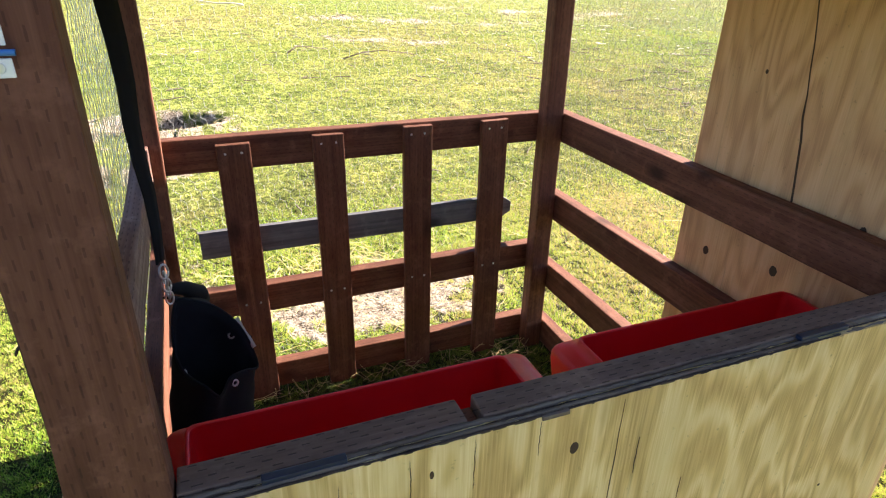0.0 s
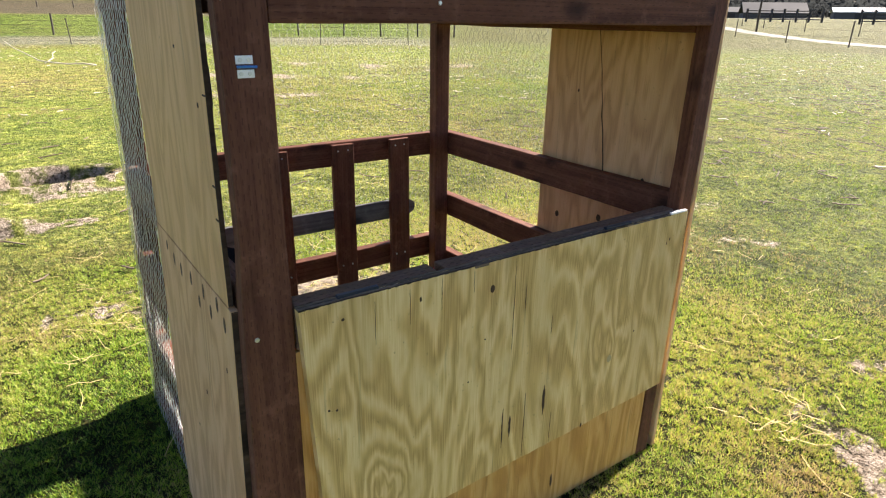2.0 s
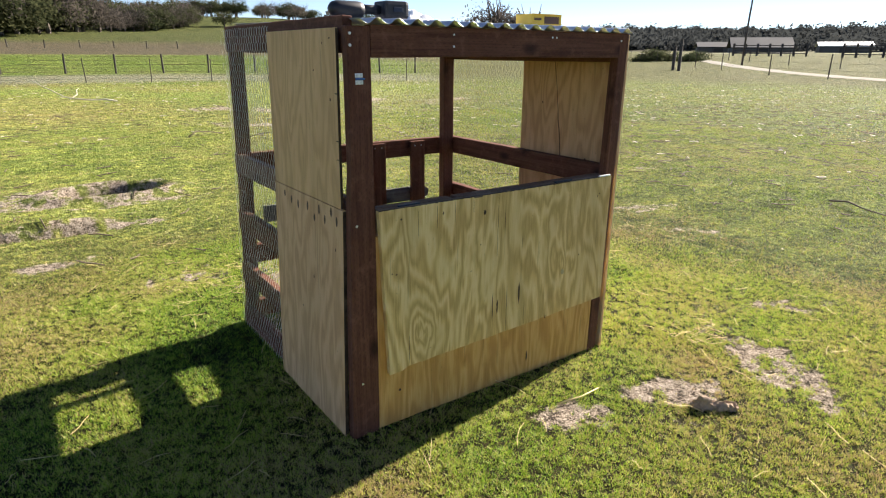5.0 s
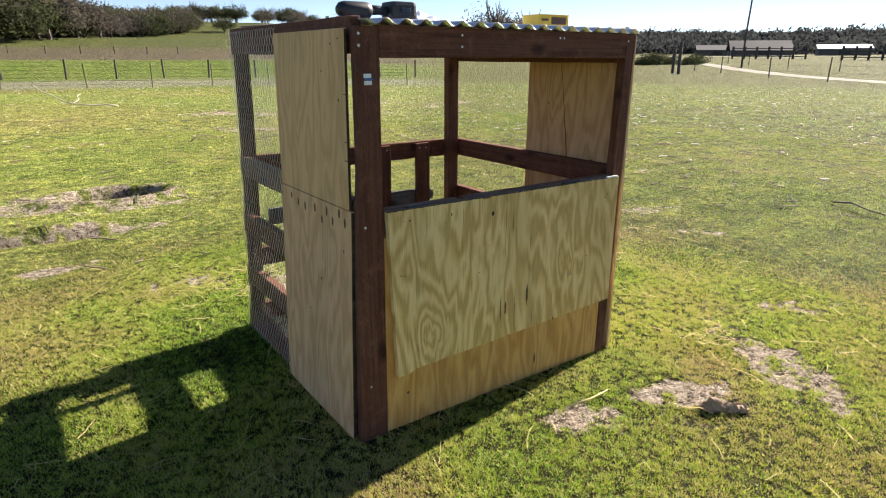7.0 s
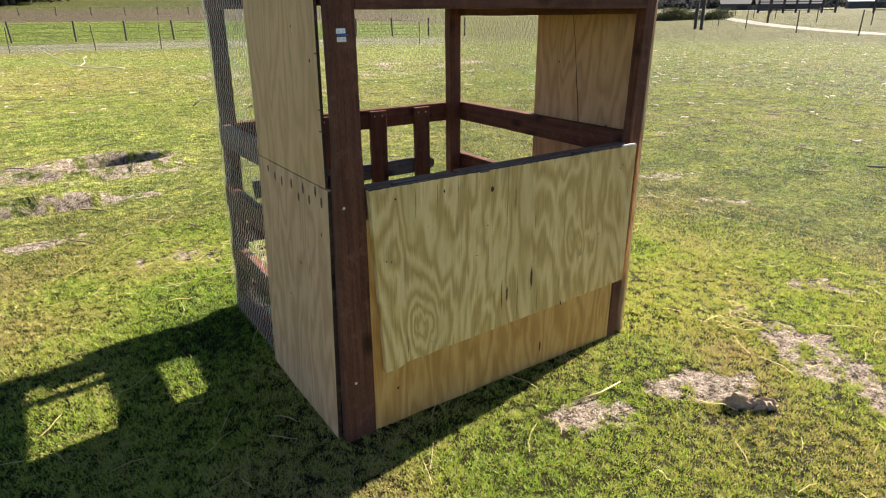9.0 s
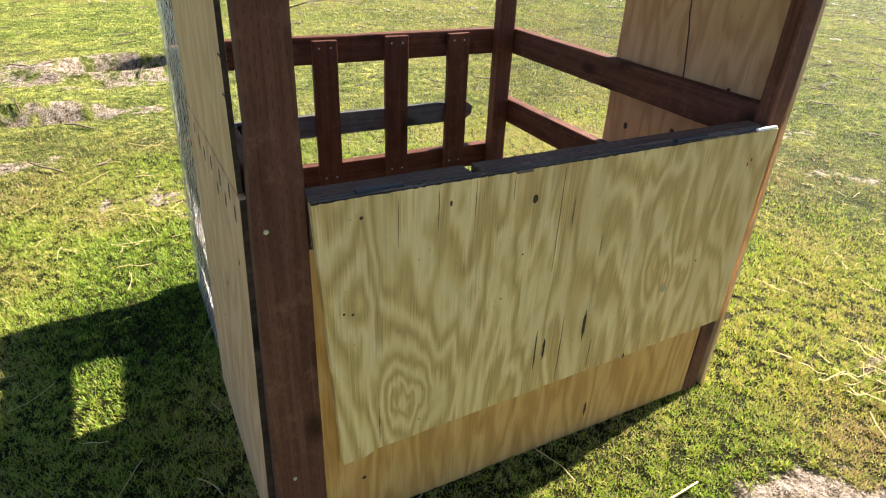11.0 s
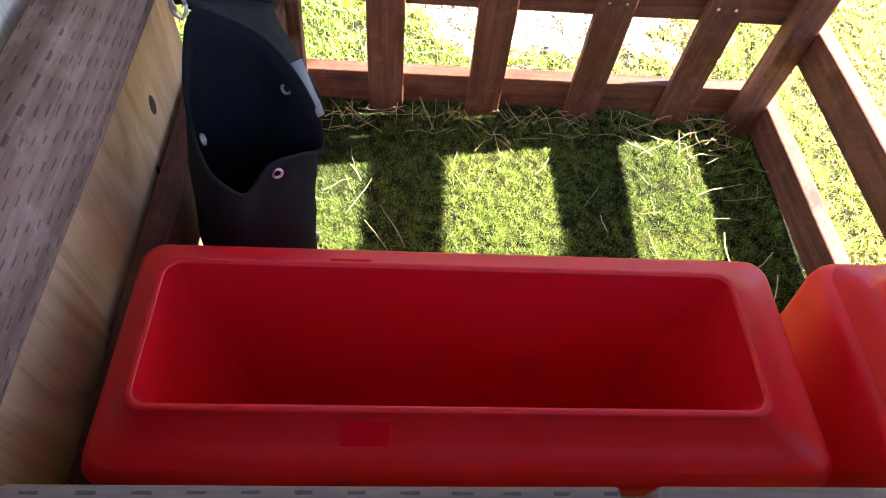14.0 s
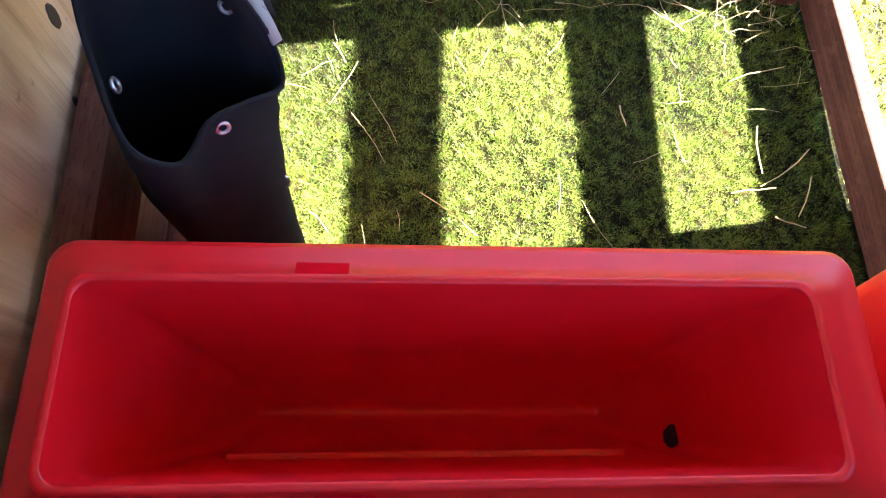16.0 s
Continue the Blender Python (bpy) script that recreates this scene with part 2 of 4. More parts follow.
def ground_surface(nt, b):
    c = coords(nt)
    tint = nd(nt, "Attribute")
    tint.attribute_name = "tint"
    dirt = nd(nt, "Attribute")
    dirt.attribute_name = "dirt"
    broad, middle, fine, grit = noise_tex(nt, c, 0.35, 4), noise_tex(nt, c, 2.3, 6, 0.65), noise_tex(nt, c, 22, 6, 0.7), noise_tex(nt, c, 120, 4, 0.7)
    g = mix(nt, 0.85, tint.outputs["Color"], ramp(nt, middle, ((0.32, (0.38, 0.44, 0.3)), (0.5, (1, 1, 1)), (0.68, (1.6, 1.4, 1.3)))), "MULTIPLY")
    g = mix(nt, 0.9, g, ramp(nt, fine, ((0.32, (0.16, 0.18, 0.13)), (0.5, (0.92, 0.94, 0.9)), (0.68, (2.1, 1.95, 1.6)))), "MULTIPLY")
    clump = noise_tex(nt, c, 7.0, 5, 0.7)
    g = mix(nt, 0.85, g, ramp(nt, clump, ((0.36, (0.35, 0.37, 0.3)), (0.5, (0.95, 0.95, 0.92)), (0.63, (1.7, 1.6, 1.4)))), "MULTIPLY")
    g = mix(nt, ramp(nt, broad, ((0.5, (0, 0, 0)), (0.75, (0.45,) * 3))), g, (0.11, 0.092, 0.042))
    d = ramp(nt, math_node(nt, "ADD", math_node(nt, "MULTIPLY", grit, 0.5), math_node(nt, "MULTIPLY", fine, 0.5)), ((0.42, (0.05, 0.04, 0.03)), (0.49, (0.3, 0.24, 0.18)), (0.6, (0.56, 0.48, 0.39))))
    edge = math_node(nt, "ADD", dirt.outputs["Fac"], math_node(nt, "MULTIPLY", math_node(nt, "SUBTRACT", math_node(nt, "ADD", fine, math_node(nt, "MULTIPLY", grit, 0.7)), 0.85), 1.6))
    nt.links.new(mix(nt, ramp(nt, edge, ((0.4, (0, 0, 0)), (0.72, (1, 1, 1)))), g, d), b.inputs["Base Color"])
    b.inputs["Roughness"].default_value = 0.95
    b.inputs["Specular IOR Level"].default_value = 0.1
    bump(nt, b, math_node(nt, "ADD", math_node(nt, "ADD", fine, math_node(nt, "MULTIPLY", clump, 1.6)), math_node(nt, "MULTIPLY", grit, 0.4)), 0.9, 0.06)


GROUND = mat("pasture", ground_surface)


def blade_surface(nt, b, depth=1.0, pale=0.0):
    tone = nd(nt, "Attribute")
    tone.attribute_name = "tone"
    col = ramp(nt, tone.outputs["Fac"], ((0.0, (0.02, 0.055, 0.005)), (0.2, (0.11, 0.25, 0.014)), (0.44, (0.36, 0.55, 0.045)), (0.68, (0.53, 0.56, 0.1)), (0.85, (0.58, 0.49, 0.18)), (1.0, (0.46, 0.34, 0.17))))
    col = mix(nt, pale, mix(nt, 1.0, col, (depth,) * 3, "MULTIPLY"), (0.3, 0.27, 0.14))
    nt.links.new(col, b.inputs["Base Color"])
    b.inputs["Roughness"].default_value = 0.55
    tr = nd(nt, "BsdfTranslucent", {"Color": col})
    m = nd(nt, "MixShader", {0: 0.55, 1: b.outputs[0], 2: tr.outputs[0]})
    nt.links.new(m.outputs[0], nt.nodes["Material Output"].inputs[0])


FIELD_BLADES = mat("dry_pasture_blades", lambda nt, b: blade_surface(nt, b, 0.72, 0.12))
BLADES = mat("grass_blades", blade_surface)


def leaf_surface(lo, hi):
    def f(nt, b):
        n = noise_tex(nt, coords(nt), 0.8, 4)
        rnd = nd(nt, "ObjectInfo").outputs["Random"]
        v = math_node(nt, "ADD", math_node(nt, "MULTIPLY", n, 0.7), math_node(nt, "MULTIPLY", rnd, 0.35))
        col = ramp(nt, v, ((0.3, lo), (0.75, hi)))
        nt.links.new(col, b.inputs["Base Color"])
        b.inputs["Roughness"].default_value = 0.9
        b.inputs["Specular IOR Level"].default_value = 0.0
        tr = nd(nt, "BsdfTranslucent", {"Color": col})
        m = nd(nt, "MixShader", {0: 0.5, 1: b.outputs[0], 2: tr.outputs[0]})
        nt.links.new(m.outputs[0], nt.nodes["Material Output"].inputs[0])
    return f


LEAF = mat("oak_leaf", leaf_surface((0.03, 0.04, 0.02), (0.08, 0.085, 0.042)))
TWIG = mat("bare_twig", leaf_surface((0.055, 0.05, 0.044), (0.125, 0.108, 0.092)))


WOODS = mat("winter_woods", leaf_surface((0.038, 0.042, 0.042), (0.052, 0.056, 0.056)))
BARK = plain("bark", (0.085, 0.068, 0.055), 0.9, 0, 0.4, 2)


# ---- mesh helpers ----
def part(name, bm, material, parent=None, label=""):
    me = bpy.data.meshes.new(name)
    bm.to_mesh(me)
    bm.free()
    me.materials.append(material)
    ob = new(name, me)
    ob.parent = parent
    return tagged(ob, label)


def smooth(ob):
    for p in ob.data.polygons:
        p.use_smooth = True
    return ob


def thing(name, label, category, group="", kind=""):
    return tagged(new(name), label, category, group, kind)


def box(x0, x1, y0, y1, z0, z1, bev=0.003, cuts=0, wob=0.0):
    bm = bmesh.new()
    m = Matrix.Translation(((x0 + x1) / 2, (y0 + y1) / 2, (z0 + z1) / 2)) @ Matrix.Diagonal((x1 - x0, y1 - y0, z1 - z0, 1))
    bmesh.ops.create_cube(bm, size=1, matrix=m)
    if bev:
        bmesh.ops.bevel(bm, geom=bm.edges[:], offset=bev, segments=2, affect="EDGES", profile=0.6)
    if cuts:
        size = (x1 - x0, y1 - y0, z1 - z0)
        i = size.index(max(size))
        long = [e for e in bm.edges if abs((e.verts[0].co - e.verts[1].co)[i]) > 0.5 * size[i]]
        bmesh.ops.subdivide_edges(bm, edges=long, cuts=cuts)
        for v in bm.verts:
            v.co += Vector(noise.noise_vector(v.co * 6)) * wob
    return bm


def slab(pts, y0, y1):
    """A flat board of the outline pts (x, z) between two depths."""
    bm = bmesh.new()
    a = [bm.verts.new((x, y0, z)) for x, z in pts]
    b = [bm.verts.new((x, y1, z)) for x, z in pts]
    bm.faces.new(a)
    bm.faces.new(b[::-1])
    for i in range(len(pts)):
        j = (i + 1) % len(pts)
        bm.faces.new((a[j], a[i], b[i], b[j]))
    bmesh.ops.recalc_face_normals(bm, faces=bm.faces[:])
    return bm


def tube(pts, radii, sides=8):
    bm = bmesh.new()
    pts = [Vector(p) for p in pts]
    radii = [radii] * len(pts) if isinstance(radii, (int, float)) else radii
    rings = []
    for i, p in enumerate(pts):
        d = (pts[min(i + 1, len(pts) - 1)] - pts[max(i - 1, 0)]).normalized()
        u = d.orthogonal().normalized() if not rings else (u - d * u.dot(d)).normalized()
        w = d.cross(u)
        rings.append([bm.verts.new(p + radii[i] * (math.cos(a) * u + math.sin(a) * w)) for a in (2 * math.pi * k / sides for k in range(sides))])
    for r, q in zip(rings, rings[1:]):
        for k in range(sides):
            bm.faces.new((r[k], r[(k + 1) % sides], q[(k + 1) % sides], q[k]))
    bm.faces.new(rings[0][::-1])
    bm.faces.new(rings[-1])
    return bm


def disc(centre, normal, r, depth=0.002, sides=14, stretch=1.0):
    """A low round stud; stretch lengthens it upwards."""
    n = Vector(normal).normalized()
    m = Matrix.Translation(centre) @ n.to_track_quat("Z", "Y").to_matrix().to_4x4()
    bm = bmesh.new()
    bmesh.ops.create_cone(bm, cap_ends=True, segments=sides, radius1=r, radius2=r * 0.8, depth=depth)
    for v in bm.verts:
        v.co.y *= stretch
        w = 1 + 0.18 * noise.noise(v.co * 300 + Vector(centre) * 50)
        v.co.x, v.co.y = v.co.x * w, v.co.y * w
    bmesh.ops.transform(bm, matrix=m, verts=bm.verts[:])
    return bm


def loft(rings, close_first=False, close_last=False):
    bm = bmesh.new()
    vs = [[bm.verts.new(p) for p in r] for r in rings]
    n = len(vs[0])
    for a, b in zip(vs, vs[1:]):
        for k in range(n):
            bm.faces.new((a[k], a[(k + 1) % n], b[(k + 1) % n], b[k]))
    if close_first:
        bm.faces.new(vs[0][::-1])
    if close_last:
        bm.faces.new(vs[-1])
    bmesh.ops.recalc_face_normals(bm, faces=bm.faces[:])
    return bm


def round_rect(x0, x1, y0, y1, r, z, n=6):
    out = []
    for cx, cy, a0 in ((x1 - r, y1 - r, 0), (x0 + r, y1 - r, 90), (x0 + r, y0 + r, 180), (x1 - r, y0 + r, 270)):
        for k in range(n + 1):
            a = radians(a0 + 90 * k / n)
            out.append((cx + r * math.cos(a), cy + r * math.sin(a), z))
    return out


def raw_mesh(name, verts, faces, material, parent=None):
    """A large mesh from numpy arrays; faces all have the same number of corners."""
    me = bpy.data.meshes.new(name)
    nf, k = faces.shape
    me.vertices.add(len(verts))
    me.vertices.foreach_set("co", verts.astype(np.float32).ravel())
    me.loops.add(nf * k)
    me.loops.foreach_set("vertex_index", faces.astype(np.int32).ravel())
    me.polygons.add(nf)
    me.polygons.foreach_set("loop_start", np.arange(0, nf * k, k, dtype=np.int32))
    me.update(calc_edges=True)
    me.materials.append(material)
    ob = new(name, me)
    ob.parent = parent
    return ob


# ---- ground ----


def value_noise(x, y, scale, seed):
    """Smooth noise from 0 to 1 on arrays."""
    t = np.random.default_rng(seed).random((64, 64))
    u, v = x * scale, y * scale
    i, j = np.floor(u).astype(int), np.floor(v).astype(int)
    f, g = u - i, v - j
    f, g = f * f * (3 - 2 * f), g * g * (3 - 2 * g)
    a, b, c, d = t[i % 64, j % 64], t[(i + 1) % 64, j % 64], t[i % 64, (j + 1) % 64], t[(i + 1) % 64, (j + 1) % 64]
    return (a * (1 - f) + b * f) * (1 - g) + (c * (1 - f) + d * f) * g


def step(a, b, x):
    t = np.clip((x - a) / (b - a), 0, 1)
    return t * t * (3 - 2 * t)


# bare patches: centre, half axes, turn in degrees, strength
PATCHES = ((0.75, -0.32, 0.17, 0.12, -20, 0.72), (1.25, -0.44, 0.24, 0.1, -27, 0.62), (1.74, -0.56, 0.36, 0.18, 68, 0.95), (2.5, -0.33, 0.28, 0.1, -38, 0.5), (3.38, 0.9, 0.2, 0.1, -45, 0.5),
           (0.74, 1.62, 0.52, 0.3, 5, 1.6), (0.2, 1.95, 0.4, 0.1, 5, 0.5), (-0.25, 4.67, 0.85, 0.42, -12, 1.2), (-0.75, 3.45, 0.75, 0.13, 3, 0.9), (-0.9, 2.6, 0.5, 0.12, 10, 0.5), (0.02, 1.95, 0.3, 0.2, 0, 0.4),
           (4.5, 12.5, 2.8, 0.55, -30, 0.8), (3.0, 9.5, 1.4, 0.35, -30, 0.55), (7.5, 15, 4, 0.5, -35, 0.7), (9, 12, 2, 0.4, -40, 0.6), (12, 9, 2.5, 0.5, -50, 0.55), (5, 3, 0.7, 0.25, -40, 0.5), (3.6, 1.6, 0.4, 0.16, -30, 0.6))


def dirt_at(x, y):
    d = np.zeros_like(x)
    for cx, cy, a, b, turn, s in PATCHES:
        c, n = math.cos(radians(turn)), math.sin(radians(turn))
        u, v = ((x - cx) * c + (y - cy) * n) / a, (-(x - cx) * n + (y - cy) * c) / b
        d = np.maximum(d, s * (1 - step(0.35, 1.35, np.hypot(u, v))))
    return np.clip(0.8 * d + (d > 0.04) * (1.1 * (value_noise(x, y, 14.0, 13) - 0.5) + 0.7 * (value_noise(x, y, 5.0, 3) - 0.5)), 0, 1) + 0.28 * step(0.62, 0.95, value_noise(x, y, 1.7, 9))


def height_at(x, y):
    r, az = np.hypot(x, y), np.degrees(np.arctan2(y, x))
    h = 0.03 * (value_noise(x, y, 0.5, 1) - 0.5) * step(1.8, 4, r) + 0.014 * (value_noise(x, y, 3.1, 2) - 0.5)
    u, v = (x + 0.12) / 0.46, (y - 4.7) / 0.25
    q = np.hypot(u, v)
    h += -0.36 * (1 - step(0.6, 1.02, q)) + 0.06 * np.exp(-((q - 1.25) / 0.3) ** 2)
    h += (0.07 * np.exp(-((y - 3.6) / 0.08) ** 2) - 0.1 * np.exp(-((y - 3.44) / 0.06) ** 2)) * step(-1.5, -1.1, x) * (1 - step(-0.45, -0.1, x))
    h -= 0.026 * (1 - step(-0.14, 0.04, x)) * step(-1.6, -0.9, x) * step(-0.35, 0.15, y) * (1 - step(0.85, 1.15, y))
    hill = step(46, 72, az) * (1 - step(125, 160, az))
    h += hill * (1.0 * step(43, 60, r) + 4.6 * step(65, 175, r) + 9.2 * step(165, 270, r))
    h += (1 - hill) * (16 + 4 * value_noise(x, y, 0.008, 6)) * step(240, 600, r) + (1 - hill) * (1.2 * step(45, 115, r) + 1.0 * step(120, 240, r)) + 0.3 * value_noise(x, y, 0.03, 5) * step(60, 160, r)
    return h


def axis_steps(lo, hi, fine):
    c = list(np.arange(lo, hi + 1e-6, fine))
    up, down, s = [c[-1]], [c[0]], fine
    while up[-1] < 1500:
        s = min(s * 1.13, 45)
        up.append(up[-1] + s)
        down.append(down[-1] - s)
    return np.array(down[:0:-1] + c + up[1:])


gx, gy = axis_steps(-1.6, 3.0, 0.028), axis_steps(-1.2, 5.2, 0.028)
X, Y = np.meshgrid(gx, gy, indexing="ij")
X, Y = X.ravel(), Y.ravel()
Z = height_at(X, Y)
n1, n2 = len(gx), len(gy)
base = (np.arange(n1 - 1)[:, None] * n2 + np.arange(n2 - 1)[None, :]).ravel()
ground = raw_mesh("ground", np.stack((X, Y, Z), 1), np.stack((base, base + n2, base + n2 + 1, base + 1), 1), GROUND)
tagged(ground, "patchy short pasture grass with bare sandy soil", "ground", kind="structure")
smooth(ground)
R, AZ = np.hypot(X, Y), np.degrees(np.arctan2(Y, X))
lush = value_noise(X, Y, 0.22, 11)[:, None]
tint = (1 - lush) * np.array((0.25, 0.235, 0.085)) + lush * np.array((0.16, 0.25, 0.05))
# Tint cut near the pen: shade between the grass blades is painted in.
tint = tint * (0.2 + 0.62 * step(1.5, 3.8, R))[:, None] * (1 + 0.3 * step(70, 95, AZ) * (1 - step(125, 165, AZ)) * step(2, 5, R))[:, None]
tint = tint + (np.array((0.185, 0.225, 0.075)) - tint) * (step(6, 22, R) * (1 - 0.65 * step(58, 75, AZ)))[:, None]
left = step(50, 60, AZ) * (1 - step(125, 165, AZ))
lane = left * step(28, 30, R) * (1 - step(37, 40, R))
tint = tint + (np.array((0.26, 0.27, 0.21)) - tint) * lane[:, None]
bank = (0.4 + 0.5 * value_noise(X, Y, 0.6, 17)) * left * step(38, 41, R) * (1 - step(60, 66, R))
tint = tint + (np.array((0.115, 0.185, 0.03)) - tint) * bank[:, None]
dry = left * step(62, 70, R) * (1 - step(108, 124, R + 8 * value_noise(X, Y, 0.05, 19)))
tint = tint + (np.array((0.12, 0.105, 0.078)) - tint) * dry[:, None]
top = left * step(108, 124, R + 8 * value_noise(X, Y, 0.05, 19))
tint = tint + (np.array((0.085, 0.105, 0.032)) - tint) * top[:, None]
tint = tint + (np.array((0.145, 0.155, 0.06)) - tint) * ((1 - left) * step(27, 40, R))[:, None]
track = ((34.0, 6.0), (41.5, 14.5), (47.5, 21.0), (57.0, 31.0), (83.0, 56.0), (141.0, 108.0), (160.0, 96.0), (190.0, 90.0))
wooded = (1 - left) * step(270, 300, R)
tint = tint + (np.array((0.06, 0.055, 0.045)) - tint) * wooded[:, None]
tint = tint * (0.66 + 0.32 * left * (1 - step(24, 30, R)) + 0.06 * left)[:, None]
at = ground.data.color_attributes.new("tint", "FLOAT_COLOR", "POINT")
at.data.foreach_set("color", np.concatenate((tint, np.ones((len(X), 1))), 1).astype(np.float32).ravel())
da = ground.data.attributes.new("dirt", "FLOAT", "POINT")
da.data.foreach_set("value", np.where(R < 45, dirt_at(X, Y), 0).astype(np.float32))


def track_strip(line, half):
    """A gravel strip along the line, laid just over the ground."""
    pts = [(ax + (bx - ax) * k / 12, ay + (by - ay) * k / 12) for (ax, ay), (bx, by) in zip(line, line[1:]) for k in range(12)] + [line[-1]]
    vs, fs = [], []
    for k, (x, y) in enumerate(pts):
        (ax, ay), (bx, by) = pts[max(k - 1, 0)], pts[min(k + 1, len(pts) - 1)]
        n = math.hypot(bx - ax, by - ay)
        for side in (-1, -0.4, 0.4, 1):
            w = side * half * (1 + 0.12 * math.sin(2.1 * k + side))
            px, py = x - (by - ay) / n * w, y + (bx - ax) / n * w
            vs.append((px, py, float(height_at(np.array([px]), np.array([py]))[0]) + (0.07 if abs(side) < 1 else 0.02)))
        if k:
            fs += [(4 * k - 4 + c, 4 * k - 3 + c, 4 * k + 1 + c, 4 * k + c) for c in range(3)]
    return raw_mesh("road", np.array(vs), np.array(fs), GRAVEL)


tagged(track_strip(track, 0.95), "pale gravel farm track across the pasture", "track", kind="structure")


def blades(name, count, x0, x1, y0, y1, tall, wide, keep, label, seed, yellow=0.0, fine=30, material=BLADES):
    g = np.random.default_rng(seed)
    bx, by = g.uniform(x0, x1, count), g.uniform(y0, y1, count)
    d = dirt_at(bx, by)
    tuft = value_noise(bx, by, fine, 41) * 0.55 + value_noise(bx, by, fine * 2.6, 43) * 0.45
    ok = (tuft - 0.35 + g.normal(0, 0.06, count) > 0.75 * (d - 0.25)) & keep(bx, by) & (g.random(count) < 0.28 + 2.1 * (tuft - 0.28))
    bx, by, tuft = bx[ok], by[ok], tuft[ok]
    m = len(bx)
    bz = height_at(bx, by)
    a = g.uniform(0, 2 * math.pi, m)
    lean = g.uniform(0.55, 1.45, m)
    lush = value_noise(bx, by, 1.3, 21)
    L = tall * (0.45 + 0.55 * g.random(m)) * (0.3 + 0.4 * lush + 1.3 * tuft ** 2)
    w = wide * (0.6 + 0.8 * g.random(m))
    dx, dy = np.cos(a), np.sin(a)
    tip = np.stack((bx + dx * L * np.sin(lean), by + dy * L * np.sin(lean), bz + L * np.cos(lean)), 1)
    root = np.stack((bx, by, bz - 0.002), 1)
    side = np.stack((-dy, dx, np.zeros(m)), 1) * w[:, None] * 0.5
    verts = np.stack((root - side, root + side, tip), 1).reshape(-1, 3)
    ob = raw_mesh(name, verts, np.arange(m)[:, None] * 3 + np.array([0, 1, 2]), material)
    tone = np.clip(0.5 * value_noise(bx, by, 0.9, 31) + 0.4 * value_noise(bx, by, 3.3, 33) + 0.02 + g.normal(0, 0.22, m) + 0.35 * (tuft - 0.5) + yellow + 0.1 * (1 - step(-0.5, 0.1, bx)) + 0.24 * step(0.2, 1.4, bx) * (1 - step(-0.1, 0.7, by)) * (1 - step(3.0, 5.0, np.hypot(bx, by))) * (1 - step(52, 75, np.degrees(np.arctan2(by, bx)))) + 0.15 * step(0.5, 0.9, value_noise(bx, by, 2.1, 37)), 0, 1)
    ta = ob.data.attributes.new("tone", "FLOAT", "POINT")
    ta.data.foreach_set("value", np.repeat(tone, 3).astype(np.float32))
    return tagged(ob, label, "grass", kind="stuff")


INSIDE = lambda x, y: (x > 0.03) & (x < 1.23) & (y > 0.03) & (y < 1.2)
blades("pen_grass", 330000, 0.07, 1.21, 0.25, 1.2, 0.016, 0.0019, INSIDE, "short bright green grass trodden inside the pen", 1, -0.25, 70, FIELD_BLADES)


def round_pen(x, y):
    """0 at the pen, 1 where the short grass has thinned into the coarser pasture."""
    return np.maximum(np.abs(x - 0.6) / 2.6, np.abs(y - 0.4) / 2.5) + 0.35 * (value_noise(x, y, 1.3, 51) - 0.5)


near_keep = lambda x, y: ~INSIDE(x, y) & (np.random.default_rng(61).random(len(x)) > step(0.55, 1.0, round_pen(x, y)))
field_keep = lambda x, y: ~INSIDE(x, y) & (np.random.default_rng(62).random(len(x)) < step(0.45, 0.9, round_pen(x, y)))
blades("near_grass", 3000000, -2.1, 3.4, -2.2, 3.1, 0.02, 0.0033, near_keep, "short green and yellow grass round the pen", 2, 0.0, 44)
blades("field_grass", 1250000, -5, 10, -5, 10, 0.024, 0.0068, field_keep, "short yellow-green pasture grass", 3, 0.0, 22, FIELD_BLADES)
blades("far_grass", 400000, -4, 38, 1, 36, 0.04, 0.02, lambda x, y: ((x > 10) | (y > 10)) & (y > 0.2 * x) & (np.random.default_rng(63).random(len(x)) > step(18, 36, np.hypot(x, y))), "tufts of yellow-green pasture grass", 4, 0.15, 7, FIELD_BLADES)

# ---- the shelter ----
pen = thing("animal_shelter", "small open pen of brown-stained timber, plywood and wire netting", "shelter")
TX, TY, TZ = TIMBER["x"], TIMBER["y"], TIMBER["z"]



def lean_left(bm):
    """The left side stands a little askew: it leans out at the foot and in towards the rear."""
    for v in bm.verts:
        v.co.x += 0.022 - 0.014 * v.co.y - 0.028 * max(0.0, 1 - v.co.z / 0.8) + 0.007 * max(0.0, (v.co.z - 0.8) / 0.5)
    return bm


# posts and top beams
bm = box(0.034, 0.122, 0, 0.036, -0.02, 1.343, 0.004, 12, 0.002)
for v in bm.verts:
    if v.co.x < 0.07:
        v.co.x += 0.012 * min(1.0, max(0.0, (v.co.z - 0.78) / 0.15))
    v.co.x -= (0.02 if v.co.x < 0.07 else 0.006) * max(0, 1 - v.co.z / 0.75)
part("post", bm, TZ, pen, "brown front post with treating slits")
bm = box(1.18, 1.232, 0, 0.04, -0.02, 1.344, 0.004, 12, 0.002)
for v in bm.verts:
    v.co.x += 0.024 * v.co.z
part("post", bm, TZ, pen, "brown front post leaning slightly outwards")
part("post", lean_left(box(0.028, 0.086, 1.1, 1.1395, -0.02, 1.37, 0.004, 12, 0.002)), TZ, pen)
part("post", box(1.15, 1.211, 1.09, 1.139, -0.02, 1.37, 0.004, 12, 0.002), TZ, pen)
